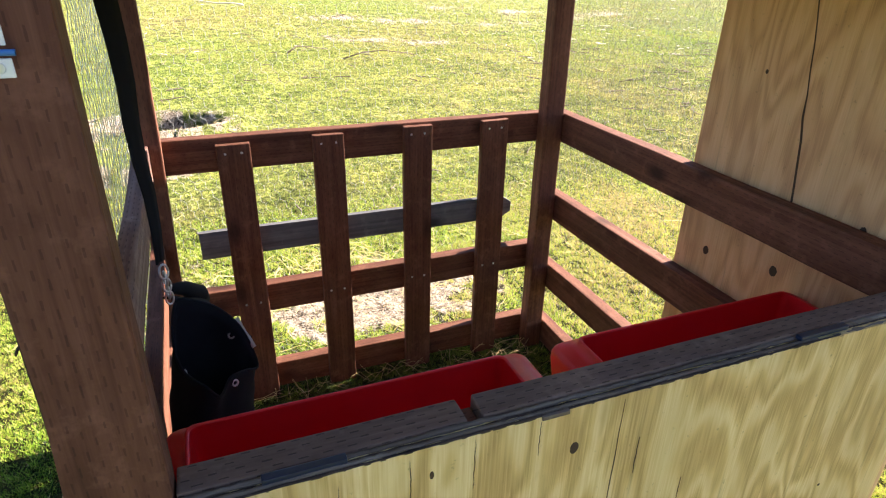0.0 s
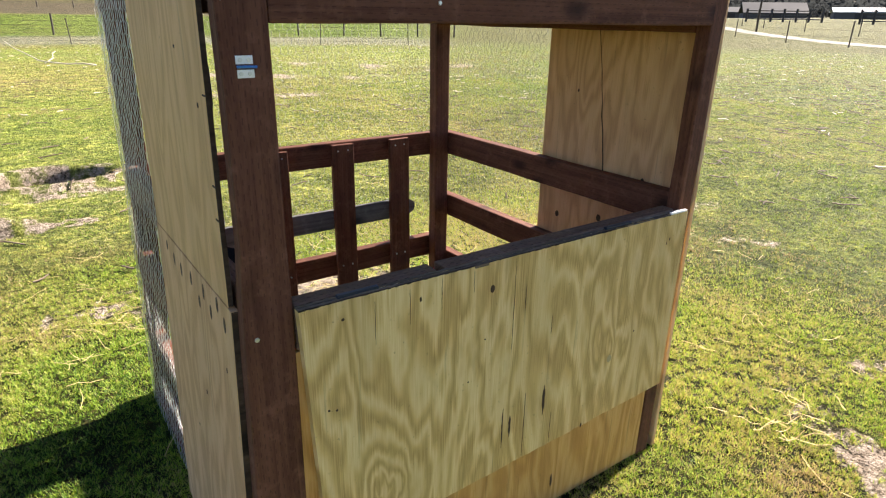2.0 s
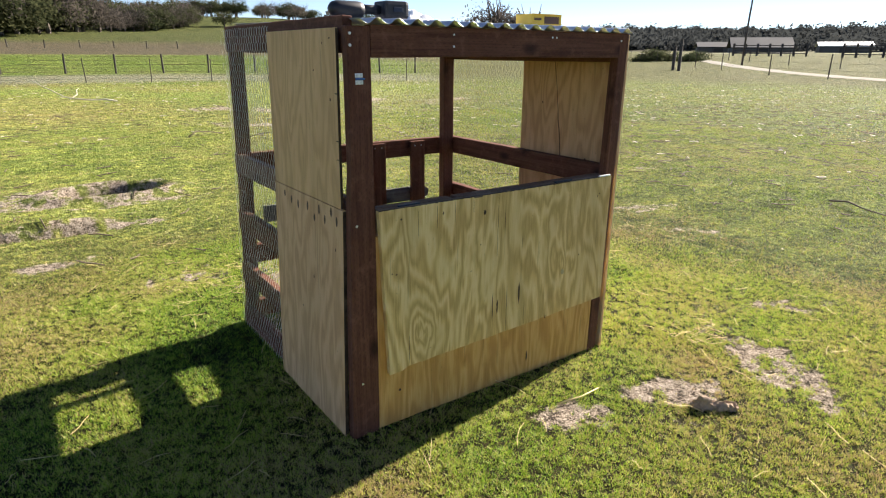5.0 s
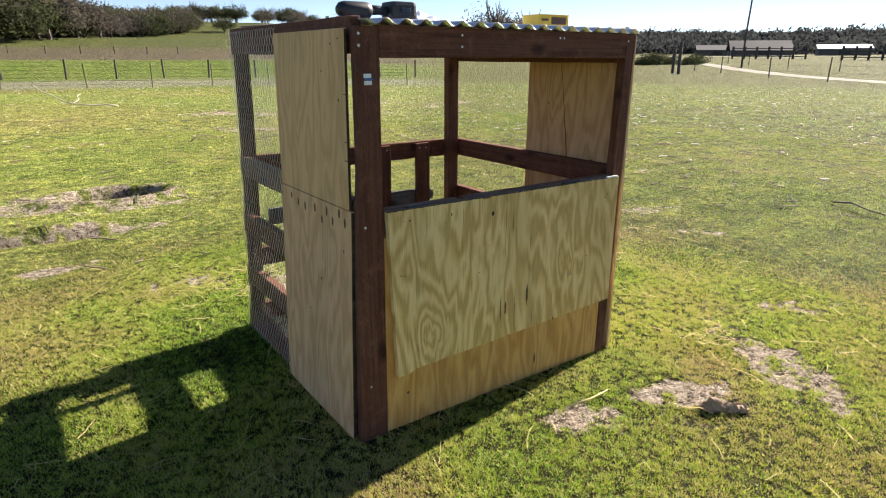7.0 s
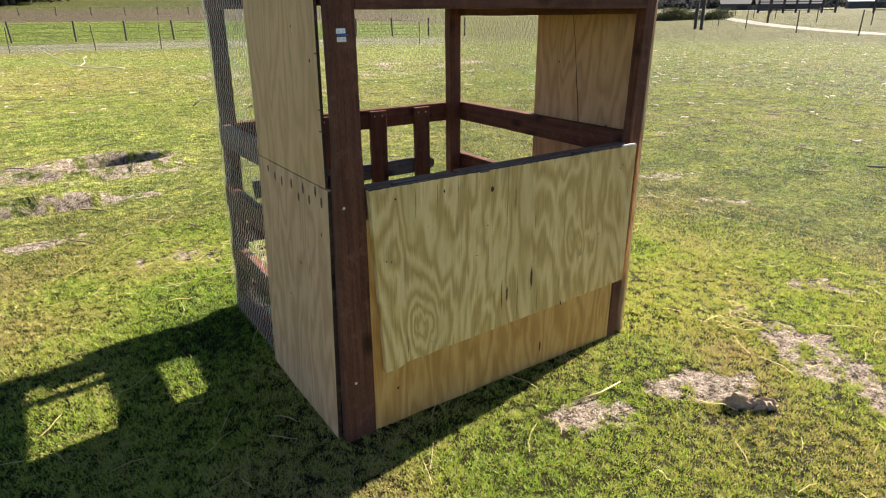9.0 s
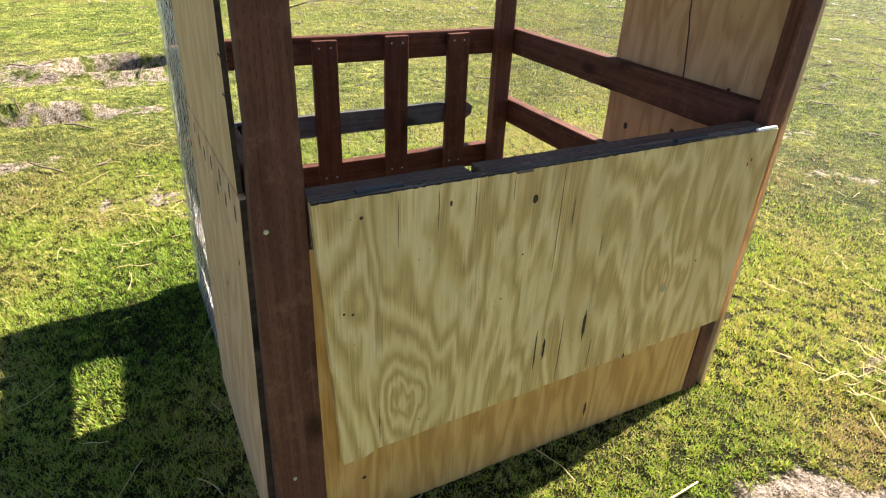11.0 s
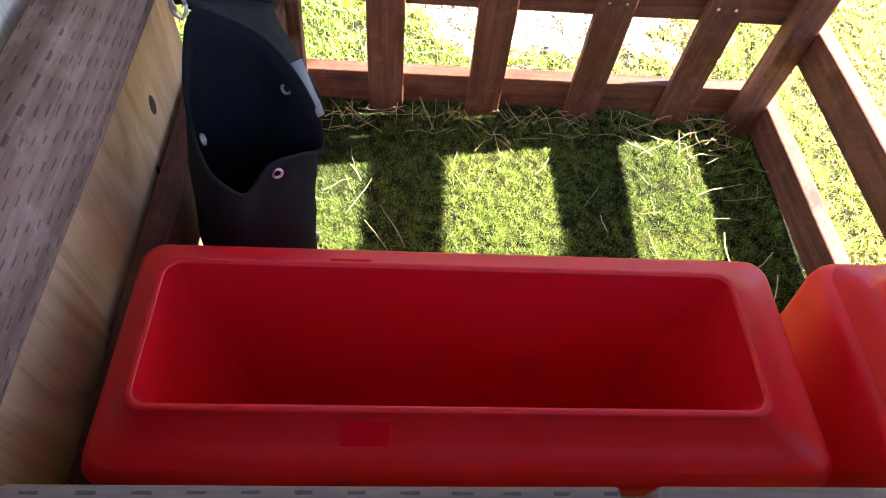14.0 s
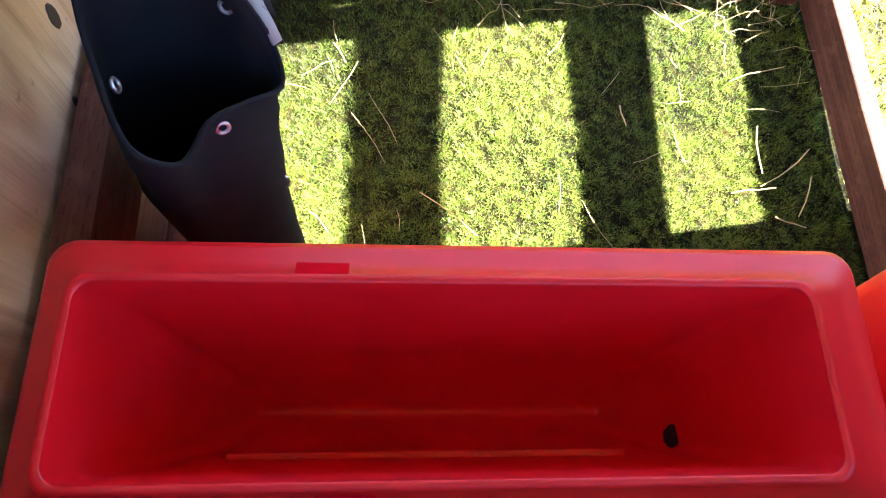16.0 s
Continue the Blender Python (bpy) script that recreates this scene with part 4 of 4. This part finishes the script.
for p, d in (((0.184, 0.358, 0.65), (0.5, -1, 0.3)), ((0.116, 0.372, 0.676), (1, 0.2, 0.2)), ((0.19, 0.432, 0.69), (-0.3, -1, 0.3))):
    n = Vector(d).normalized()
    u = n.orthogonal().normalized()
    w = n.cross(u)
    c = Vector(p) + n * 0.002
    smooth(part("grommet", tube([c + 0.0046 * (math.cos(a) * u + math.sin(a) * w) for a in (2 * math.pi * k / 16 for k in range(17))], 0.0016, 6), ZINC, bag, "steel grommet"))
smooth(part("buckle", tube([(0.2 + 0.007 * math.cos(a), 0.385 + 0.002 * math.sin(2 * a), 0.5 + 0.009 * math.sin(a)) for a in (2 * math.pi * k / 14 for k in range(15))], 0.0016, 6), ZINC, bag, "steel buckle"))
strap_rows = [(0.114 + 0.002 * math.sin(k * 1.7), 0.38 + 0.004 * math.sin(k * 0.9), 1.352 - 0.049 * k) for k in range(11)]
bm = bmesh.new()
prev = None
for k, (x, y, z) in enumerate(strap_rows):
    w, a = 0.0165 - 0.0007 * k, 0.5 + 0.06 * k
    cur = [bm.verts.new((x + s * w * math.cos(a), y + s * w * math.sin(a), z)) for s in (-1, -0.3, 0.3, 1)]
    cur[1].co.y += 0.004
    if prev:
        for i in range(3):
            bm.faces.new((prev[i], prev[i + 1], cur[i + 1], cur[i]))
    prev = cur
strap = smooth(part("strap", bm, CLOTH, bag, "black webbing strap"))
strap.modifiers.new("thick", "SOLIDIFY").thickness = 0.003
for k in range(5):
    z, turn = 0.846 - 0.017 * k, k % 2 * 1.5708 + 0.4
    smooth(part("chain_link", tube([(0.115 - 0.001 * k + 0.006 * math.cos(a) * math.cos(turn), 0.382 + 0.012 * k + 0.006 * math.cos(a) * math.sin(turn), z + 0.0115 * math.sin(a)) for a in (2 * math.pi * j / 14 for j in range(15))], 0.0017, 6), ZINC, strap, "steel chain link"))

# ---- things left on the roof ----
drill = thing("power_drill", "dark grey cordless tool lying on the corrugated roof", "power tool")
smooth(part("motor_housing", tube(((0.09, 0.2, 1.396), (0.1, 0.2, 1.397), (0.115, 0.2, 1.398), (0.185, 0.2, 1.398), (0.2, 0.2, 1.397), (0.208, 0.2, 1.396)), (0.012, 0.022, 0.026, 0.026, 0.023, 0.012), 18), DARK_RUBBER, drill))
smooth(part("handle", tube(((0.19, 0.205, 1.4), (0.24, 0.21, 1.402), (0.29, 0.215, 1.4)), (0.016, 0.014, 0.017), 14), DARK_RUBBER, drill))
part("battery", box(0.27, 0.362, 0.17, 0.25, 1.374, 1.43, 0.012), DARK_RUBBER, drill)
part("battery_latch", box(0.3, 0.335, 0.165, 0.171, 1.395, 1.41, 0.002), TAPE, drill)
carton = thing("screw_box", "small yellow cardboard box of screws on the roof", "box")
part("carton", box(0.85, 1.0, 0.11, 0.2, 1.369, 1.408, 0.001, 8, 0.001), CARD, carton)
part("label_panel", box(0.91, 0.985, 0.1085, 0.1098, 1.377, 1.402, 0.0003), CARD_LABEL, carton, "dark brown printed panel")
part("label_panel", box(0.86, 0.895, 0.1085, 0.1098, 1.388, 1.396, 0.0003), CARD_LABEL, carton, "dark brown printed bar")
part("lid_flap", box(0.85, 1.0, 0.105, 0.2, 1.4085, 1.4105, 0.0004, 6, 0.003), CARD, carton)


def crumple(x0, x1, y0, y1, z, high, seed):
    bm = bmesh.new()
    n = 14
    vs = []
    for i in range(n + 1):
        for j in range(n + 1):
            u, v = i / n, j / n
            dome = (math.sin(math.pi * u) * math.sin(math.pi * v)) ** 0.6
            w = 0.5 + 0.9 * abs(noise.noise(Vector((u * 4, v * 4, seed))))
            vs.append(bm.verts.new((x0 + (x1 - x0) * u + 0.01 * noise.noise(Vector((u * 5, v * 5, seed + 3))), y0 + (y1 - y0) * v, z + high * dome * w)))
    for i in range(n):
        for j in range(n):
            a = i * (n + 1) + j
            bm.faces.new((vs[a], vs[a + n + 1], vs[a + n + 2], vs[a + 1]))
    return bm


for x0, x1, y0, high, s in ((0.42, 0.56, 0.28, 0.05, 1.0), (0.74, 0.92, 0.36, 0.022, 5.0)):
    w = part("plastic_wrapper", crumple(x0, x1, y0, y0 + 0.14, 1.372, high, s), FOIL)
    tagged(w, "crumpled clear white plastic wrapper lying on the roof", "wrapper", "plastic wrappers")
    w.modifiers.new("thick", "SOLIDIFY").thickness = 0.001


# ---- straw, sticks and dung ----
def stalks(name, spots, length, r, material, label, category, seed):
    g = random.Random(seed)
    vs, fs = [], []
    for x, y, lift in spots:
        L, a = length * g.uniform(0.4, 1.3), g.uniform(0, math.pi)
        bend, tilt = g.uniform(-0.6, 0.6), g.uniform(-0.05, 0.2)
        prev = None
        px, py = x, y
        for k in range(4):
            c = a + bend * k / 3
            z = float(height_at(np.array([px]), np.array([py]))[0]) + 0.008 + lift * g.random() + L * k / 3 * max(0, tilt) * 0.5
            n = len(vs)
            for t in (0, 2.09, 4.19):
                vs.append((px - math.sin(c) * r * math.cos(t), py + math.cos(c) * r * math.cos(t), z + r * math.sin(t)))
            if prev is not None:
                for t in range(3):
                    fs.append((prev + t, prev + (t + 1) % 3, n + (t + 1) % 3, n + t))
            prev = n
            px, py = px + math.cos(c) * L / 3, py + math.sin(c) * L / 3
    return tagged(raw_mesh(name, np.array(vs), np.array(fs), material), label, category, kind="stuff")


g = random.Random(11)
stalks("straw", [(g.uniform(0.08, 1.15), 1.1 - abs(g.gauss(0, 0.05)), 0.03) for _ in range(70)] + [(g.uniform(0.1, 1.18), g.uniform(0.4, 1.1), 0.012) for _ in range(40)] + [(g.gauss(1.05, 0.07), g.gauss(1.03, 0.05), 0.03) for _ in range(14)],
       0.1, 0.0006, STRAW, "loose dry straw along the rear board", "straw", 5)
stalks("field_straw", [(g.uniform(-1.6, 3.2), g.uniform(-1.4, 2.6), 0.012) for _ in range(260)] + [(g.gauss(0.7, 0.45), g.gauss(1.7, 0.22), 0.02) for _ in range(320)] + [(g.gauss(1.75, 0.1), g.gauss(-0.25, 0.06), 0.03) for _ in range(16)] + [(g.uniform(-3, 6), g.uniform(2.5, 9), 0.02) for _ in range(350)],
       0.11, 0.0013, STRAW, "scattered dry straw on the grass", "straw", 6)
stalks("field_twigs", [(g.uniform(-3, 9), g.uniform(2.2, 14), 0.01) for _ in range(380)] + [(g.uniform(4.2, 16), g.uniform(-2, 8), 0.01) for _ in range(900)], 0.16, 0.0055, STICK, "dark fallen twigs scattered over the pasture", "twigs", 7)
stalks("pale_litter", [(g.uniform(-6, 20), g.uniform(7, 28), 0.01) for _ in range(420)] + [(g.uniform(6, 30), g.uniform(-3, 12), 0.01) for _ in range(420)], 0.11, 0.008, PALE_STICK, "pale bits of dry litter over the pasture", "litter", 8)


def branch(pts, r, material, label):
    ob = smooth(part("fallen_branch", tube([(x, y, float(height_at(np.array([x]), np.array([y]))[0]) + h) for x, y, h in pts], [r * (1 - 0.75 * k / len(pts)) for k in range(len(pts))], 7), material))
    return tagged(ob, label, "branch", "fallen branches")


branch(((1.55, 16.75, 0.03), (1.3, 16.9, 0.07), (0.96, 17.0, 0.06), (0.68, 16.95, 0.1), (0.4, 17.05, 0.16), (0.2, 17.5, 0.28), (-0.05, 17.9, 0.42), (-0.2, 18.3, 0.55)), 0.022, PALE_STICK, "bleached crooked fallen branch lying on the pasture")
branch(((0.5, 16.95, 0.1), (0.7, 17.2, 0.2), (0.72, 17.6, 0.3), (0.82, 17.9, 0.33)), 0.013, PALE_STICK, "bleached side branch lying on the pasture")
branch(((1.4, 8.3, 0.02), (1.55, 8.45, 0.08), (1.75, 8.6, 0.05), (1.95, 8.55, 0.02)), 0.011, STICK, "dark crooked fallen branch on the grass")
branch(((2.0, 7.6, 0.02), (2.3, 7.75, 0.06), (2.6, 7.8, 0.08), (3.0, 7.7, 0.03)), 0.01, STICK, "dark crooked fallen branch on the grass")
branch(((5.2, 0.75, 0.02), (5.15, 0.58, 0.05), (5.04, 0.4, 0.04), (4.98, 0.2, 0.03), (4.9, 0.1, 0.02)), 0.009, STICK, "thin dark fallen branch on the grass")
branch(((0.74, -0.25, 0.012), (0.85, -0.27, 0.016), (0.96, -0.26, 0.012)), 0.0035, STRAW, "short pale stick on bare soil")

bm = tube([(1.155 + 0.012 * k, -0.545 - 0.011 * k + 0.006 * math.sin(k * 0.9), 0.014) for k in range(11)], [0.01, 0.024, 0.03, 0.027, 0.02, 0.021, 0.018, 0.015, 0.018, 0.016, 0.008], 14)
bmesh.ops.subdivide_edges(bm, edges=bm.edges[:], cuts=2, use_grid_fill=True)
for v in bm.verts:
    v.co += Vector(noise.noise_vector(v.co * 30)) * 0.018 + Vector(noise.noise_vector(v.co * 90)) * 0.009
lump = part("dung_lump", bm, SOIL)
tagged(lump, "dark dry lump of dung on bare soil", "dung")


# ---- distance: fences, road side, barns, trees ----
def place_at(az, r):
    return r * math.cos(radians(az)), r * math.sin(radians(az))


def zg(x, y):
    return float(height_at(np.array([float(x)]), np.array([float(y)]))[0])


def field_fence(line, spacing, tall, rr, wires, label, post_mat):
    """Posts with wires along a line of (x, y)."""
    f = thing("field_fence", label, "fence", "field fences")
    spots = []
    for (ax, ay), (bx, by) in zip(line, line[1:]):
        n = max(1, round(math.hypot(bx - ax, by - ay) / spacing))
        spots += [(ax + (bx - ax) * k / n, ay + (by - ay) * k / n) for k in range(n)]
    spots.append(line[-1])
    tops = []
    for k, (x, y) in enumerate(spots):
        z = zg(x, y)
        lean = 0.05 * math.sin(k * 2.3)
        part("post", tube(((x, y, z - 0.1), (x + lean, y, z + tall)), rr, 6), post_mat, f)
        tops.append((x, y, z))
    for h in wires:
        part("wire", tube([(x, y, z + h) for x, y, z in tops], 0.004, 4), FAR_WOOD, f)
    return f


field_fence([place_at(a, 29) for a in (98, 86, 76, 66, 58)], 3.1, 1.0, 0.018, (0.15, 0.3, 0.45, 0.6, 0.75, 0.9), "thin steel posts with wire along a lane", FAR_WOOD)
field_fence([place_at(a, 42) for a in (100, 87, 76, 64, 54)], 2.75, 1.15, 0.055, (0.5, 1.0), "dark timber posts along a green bank", FAR_WOOD)
field_fence([place_at(a, 92) for a in (102, 90, 78)], 4.0, 0.95, 0.06, (0.9,), "far timber posts on dry ground", FAR_WOOD)
field_fence([(33.5, 8.5), (38.8, 15.6), (42.8, 21.2), (49.7, 29.0), (58.0, 39.5), (66.2, 50.0), (90.0, 78.0)], 7.5, 1.4, 0.035, (0.5, 0.9, 1.3), "steel field fence beside a gravel track", FAR_WOOD)
field_fence([(56, 13), (60, 24), (70, 38), (84, 54)], 8, 1.5, 0.04, (1.2,), "far steel fence posts", FAR_WOOD)


def corral(az0, az1, r, label):
    c = thing("corral_fence", label, "fence", "corral fences")
    (ax, ay), (bx, by) = place_at(az0, r), place_at(az1, r)
    n = 6
    for k in range(n + 1):
        x, y = ax + (bx - ax) * k / n, ay + (by - ay) * k / n
        part("post", box(x - 0.12, x + 0.12, y - 0.12, y + 0.12, zg(x, y) - 0.1, zg(x, y) + 1.9, 0), FAR_WOOD, c)
    for h in (0.4, 0.8, 1.2, 1.6):
        part("rail", tube([(ax + (bx - ax) * k / n, ay + (by - ay) * k / n, zg(ax + (bx - ax) * k / n, ay + (by - ay) * k / n) + h) for k in range(n + 1)], 0.085, 4), FAR_WOOD, c)


corral(30.0, 24.7, 112, "dark timber corral fence of four rails")
corral(22.2, 17.0, 104, "dark timber corral fence of four rails")


def barn(az, r, long, deep, wall, ridge, roof, label):
    b = thing("barn", label, "barn", "far barns")
    x, y = place_at(az, r)
    m = pose(x, y, zg(x, y), 0, 0, az - 90 + 8)
    for n, bm, k in (("wall", box(-long / 2, long / 2, -deep / 2, deep / 2, -0.5, wall, 0), FAR_WALL),
                     ("roof", loft([[(s, -deep / 2 - 0.6, wall - 0.1), (s, 0, ridge), (s, deep / 2 + 0.6, wall - 0.1), (s, deep / 2 + 0.6, wall + 0.1), (s, 0, ridge + 0.2), (s, -deep / 2 - 0.6, wall + 0.1)] for s in (-long / 2 - 0.5, long / 2 + 0.5)], True, True), roof),
                     ("door", box(-1.6, 1.6, -deep / 2 - 0.06, -deep / 2 + 0.02, 0, wall * 0.8, 0), FAR_WOOD)):
        bmesh.ops.transform(bm, matrix=m, verts=bm.verts[:])
        part(n, bm, k, b)


barn(28.4, 225, 17, 14, 1.4, 4.4, FAR_ROOF_GREY, "low barn with a grey metal roof")
barn(31.6, 245, 13, 9, 2.0, 3.6, FAR_ROOF_GREY, "long low shed with a grey roof")
barn(22.6, 235, 14, 9, 2.0, 3.2, FAR_ROOF, "low barn with a bright pale metal roof")
px, py = place_at(28.9, 70)
pole = thing("utility_pole", "tall leaning dark timber utility pole", "pole")
smooth(part("pole_shaft", tube(((px, py, -0.2), (px + 0.1, py + 0.05, 4), (px + 0.25, py - 0.1, 10.5)), (0.1, 0.09, 0.07), 10), FAR_WOOD, pole))
px, py = place_at(33.6, 54)
gate = thing("gate_posts", "pair of tall dark gate posts by the track", "gate")
part("post", tube(((px, py, -0.1), (px, py, 2.6)), 0.13, 8), FAR_WOOD, gate)
part("post", tube(((px + 1.2, py + 1.4, -0.1), (px + 1.2, py + 1.4, 2.1)), 0.13, 8), FAR_WOOD, gate)


def crown_mesh(name, seed, clumps, per, rx, rz, z0, leaf, material):
    """Many small leaf sprays gathered in uneven clumps with gaps between."""
    g = np.random.default_rng(seed)
    pts = []
    for _ in range(clumps):
        a, e = g.uniform(0, 2 * math.pi), g.uniform(-0.6, 1.0)
        d = g.uniform(0.55, 1.0)
        c = np.array((math.cos(a) * math.cos(e) * rx * d, math.sin(a) * math.cos(e) * rx * d, z0 + math.sin(e) * rz * d))
        s = g.uniform(0.2, 0.42) * rx
        pts.append(c + g.normal(0, 1, (per, 3)) * s * np.array((0.6, 0.6, 0.42)))
    p = np.concatenate(pts)
    m = len(p)
    u, v = g.normal(0, 1, (m, 3)), g.normal(0, 1, (m, 3))
    u *= (leaf * g.uniform(0.5, 1.2, m) / np.linalg.norm(u, axis=1))[:, None]
    v *= (leaf * g.uniform(0.5, 1.2, m) / np.linalg.norm(v, axis=1))[:, None]
    verts = np.stack((p - u, p + v * 0.6, p + u, p - v * 0.7), 1).reshape(-1, 3)
    return raw_mesh(name, verts, np.arange(m)[:, None] * 4 + np.array([0, 1, 2, 3]), material)


def tree(seed, bare=False):
    t = thing("tree", "bare grey-brown oak on a green slope" if bare else "dark spreading evergreen oak on a slope", "tree", "hill trees")
    g = random.Random(seed)
    parts = [tube(((0, 0, -0.4), (0.1, 0, 0.9), (0.2, 0.1, 1.9), (0.1, 0.2, 3.6)), (0.26, 0.2, 0.16, 0.07), 7)]
    for k in range(7 if not bare else 13):
        a, e = g.uniform(0, 6.28), g.uniform(0.35, 1.2)
        L, p, pts = g.uniform(1.8, 3.2), Vector((0.12, 0.05, g.uniform(1.3, 3.2))), []
        for j in range(5):
            pts.append(tuple(p))
            p = p + Vector((math.cos(a) * math.cos(e), math.sin(a) * math.cos(e), math.sin(e))) * L / 4
            a, e = a + g.uniform(-0.5, 0.5), e + g.uniform(-0.3, 0.35)
        parts.append(tube(pts, (0.13, 0.1, 0.075, 0.05, 0.02), 5))
    bm = bmesh.new()
    for b in parts:
        me = bpy.data.meshes.new("tmp")
        b.to_mesh(me)
        b.free()
        bm.from_mesh(me)
        bpy.data.meshes.remove(me)
    part("trunk", bm, BARK, t)
    c = crown_mesh("crown", seed, 34, 70 if bare else 75, 3.2, 2.1, 2.3, 0.15 if bare else 0.22, TWIG if bare else LEAF)
    c.parent = t
    return t


kinds = [tree(k) for k in (1, 2, 3)] + [tree(k, True) for k in (4, 5)]
spots = []
g = random.Random(21)

def wood_edge(az):
    """How far off the lowest trees of the slope stand."""
    return 118 + 6.4 * max(0.0, 90 - az)


for k in range(250):
    az = g.uniform(76.5, 98)
    near = wood_edge(az)
    spots.append((az, near + (228 - near) * (k % 25 / 25) ** 1.2 + g.uniform(0, 5), g.choice((0, 1, 2, 3, 4))))
for _ in range(34):
    spots.append((g.uniform(58, 78), g.uniform(246, 275), g.choice((0, 1, 2, 3, 4))))
spots += [(49.9, 120, 3), (50.6, 123, 4), (46.9, 150, 4), (36.3, 80, 0), (35.6, 81, 1), (34.6, 82, 2), (33.1, 80, 1), (32.5, 83, 0), (37.2, 79, 2)]
for k, (az, r, which) in enumerate(spots):
    x, y = place_at(az, r)
    low = az < 40
    s = g.uniform(0.36, 0.46) if low else 2.0 if r < 160 else g.uniform(0.9, 1.5)
    m = pose(x, y, zg(x, y) - (0.5 if low else 0), 0, 0, g.uniform(0, 360)) @ Matrix.Diagonal((s, s, s * g.uniform(0.75, 1.0), 1))
    if k < len(kinds):
        which, m = k, pose(*place_at(74 + 4 * k, 205 + 9 * k), zg(*place_at(74 + 4 * k, 205 + 9 * k)))
        kinds[k].matrix_basis = m
        continue
    c = copy_thing(kinds[which], pose(0, 0, 0))
    c.matrix_basis = m
    if low:
        tagged(c, "low round dark shrub beside the gravel track", "shrub", "track shrubs")

# far wooded ridge, past the barns
g = np.random.default_rng(5)
P = []
for _ in range(2300):
    az, r = g.uniform(5, 66), g.uniform(290, 610)
    x, y = place_at(az, r)
    s = g.uniform(1.5, 3.0) + 3.5 * max(0.0, math.sin(az * 1.9) * math.sin(az * 5.3))
    P.append(np.array((x, y, zg(x, y) + s * 0.2)) + g.normal(0, 1, (110, 3)) * np.array((0.6, 0.6, 0.4)) * s)
P = np.concatenate(P)
m = len(P)
U, V = g.normal(0, 0.55, (m, 3)), g.normal(0, 0.55, (m, 3))
woods = raw_mesh("far_woods", np.stack((P - U, P + V, P + U, P - V), 1).reshape(-1, 3), np.arange(m)[:, None] * 4 + np.array([0, 1, 2, 3]), WOODS)
tagged(woods, "dark wooded ridge on the horizon", "woods", kind="stuff")
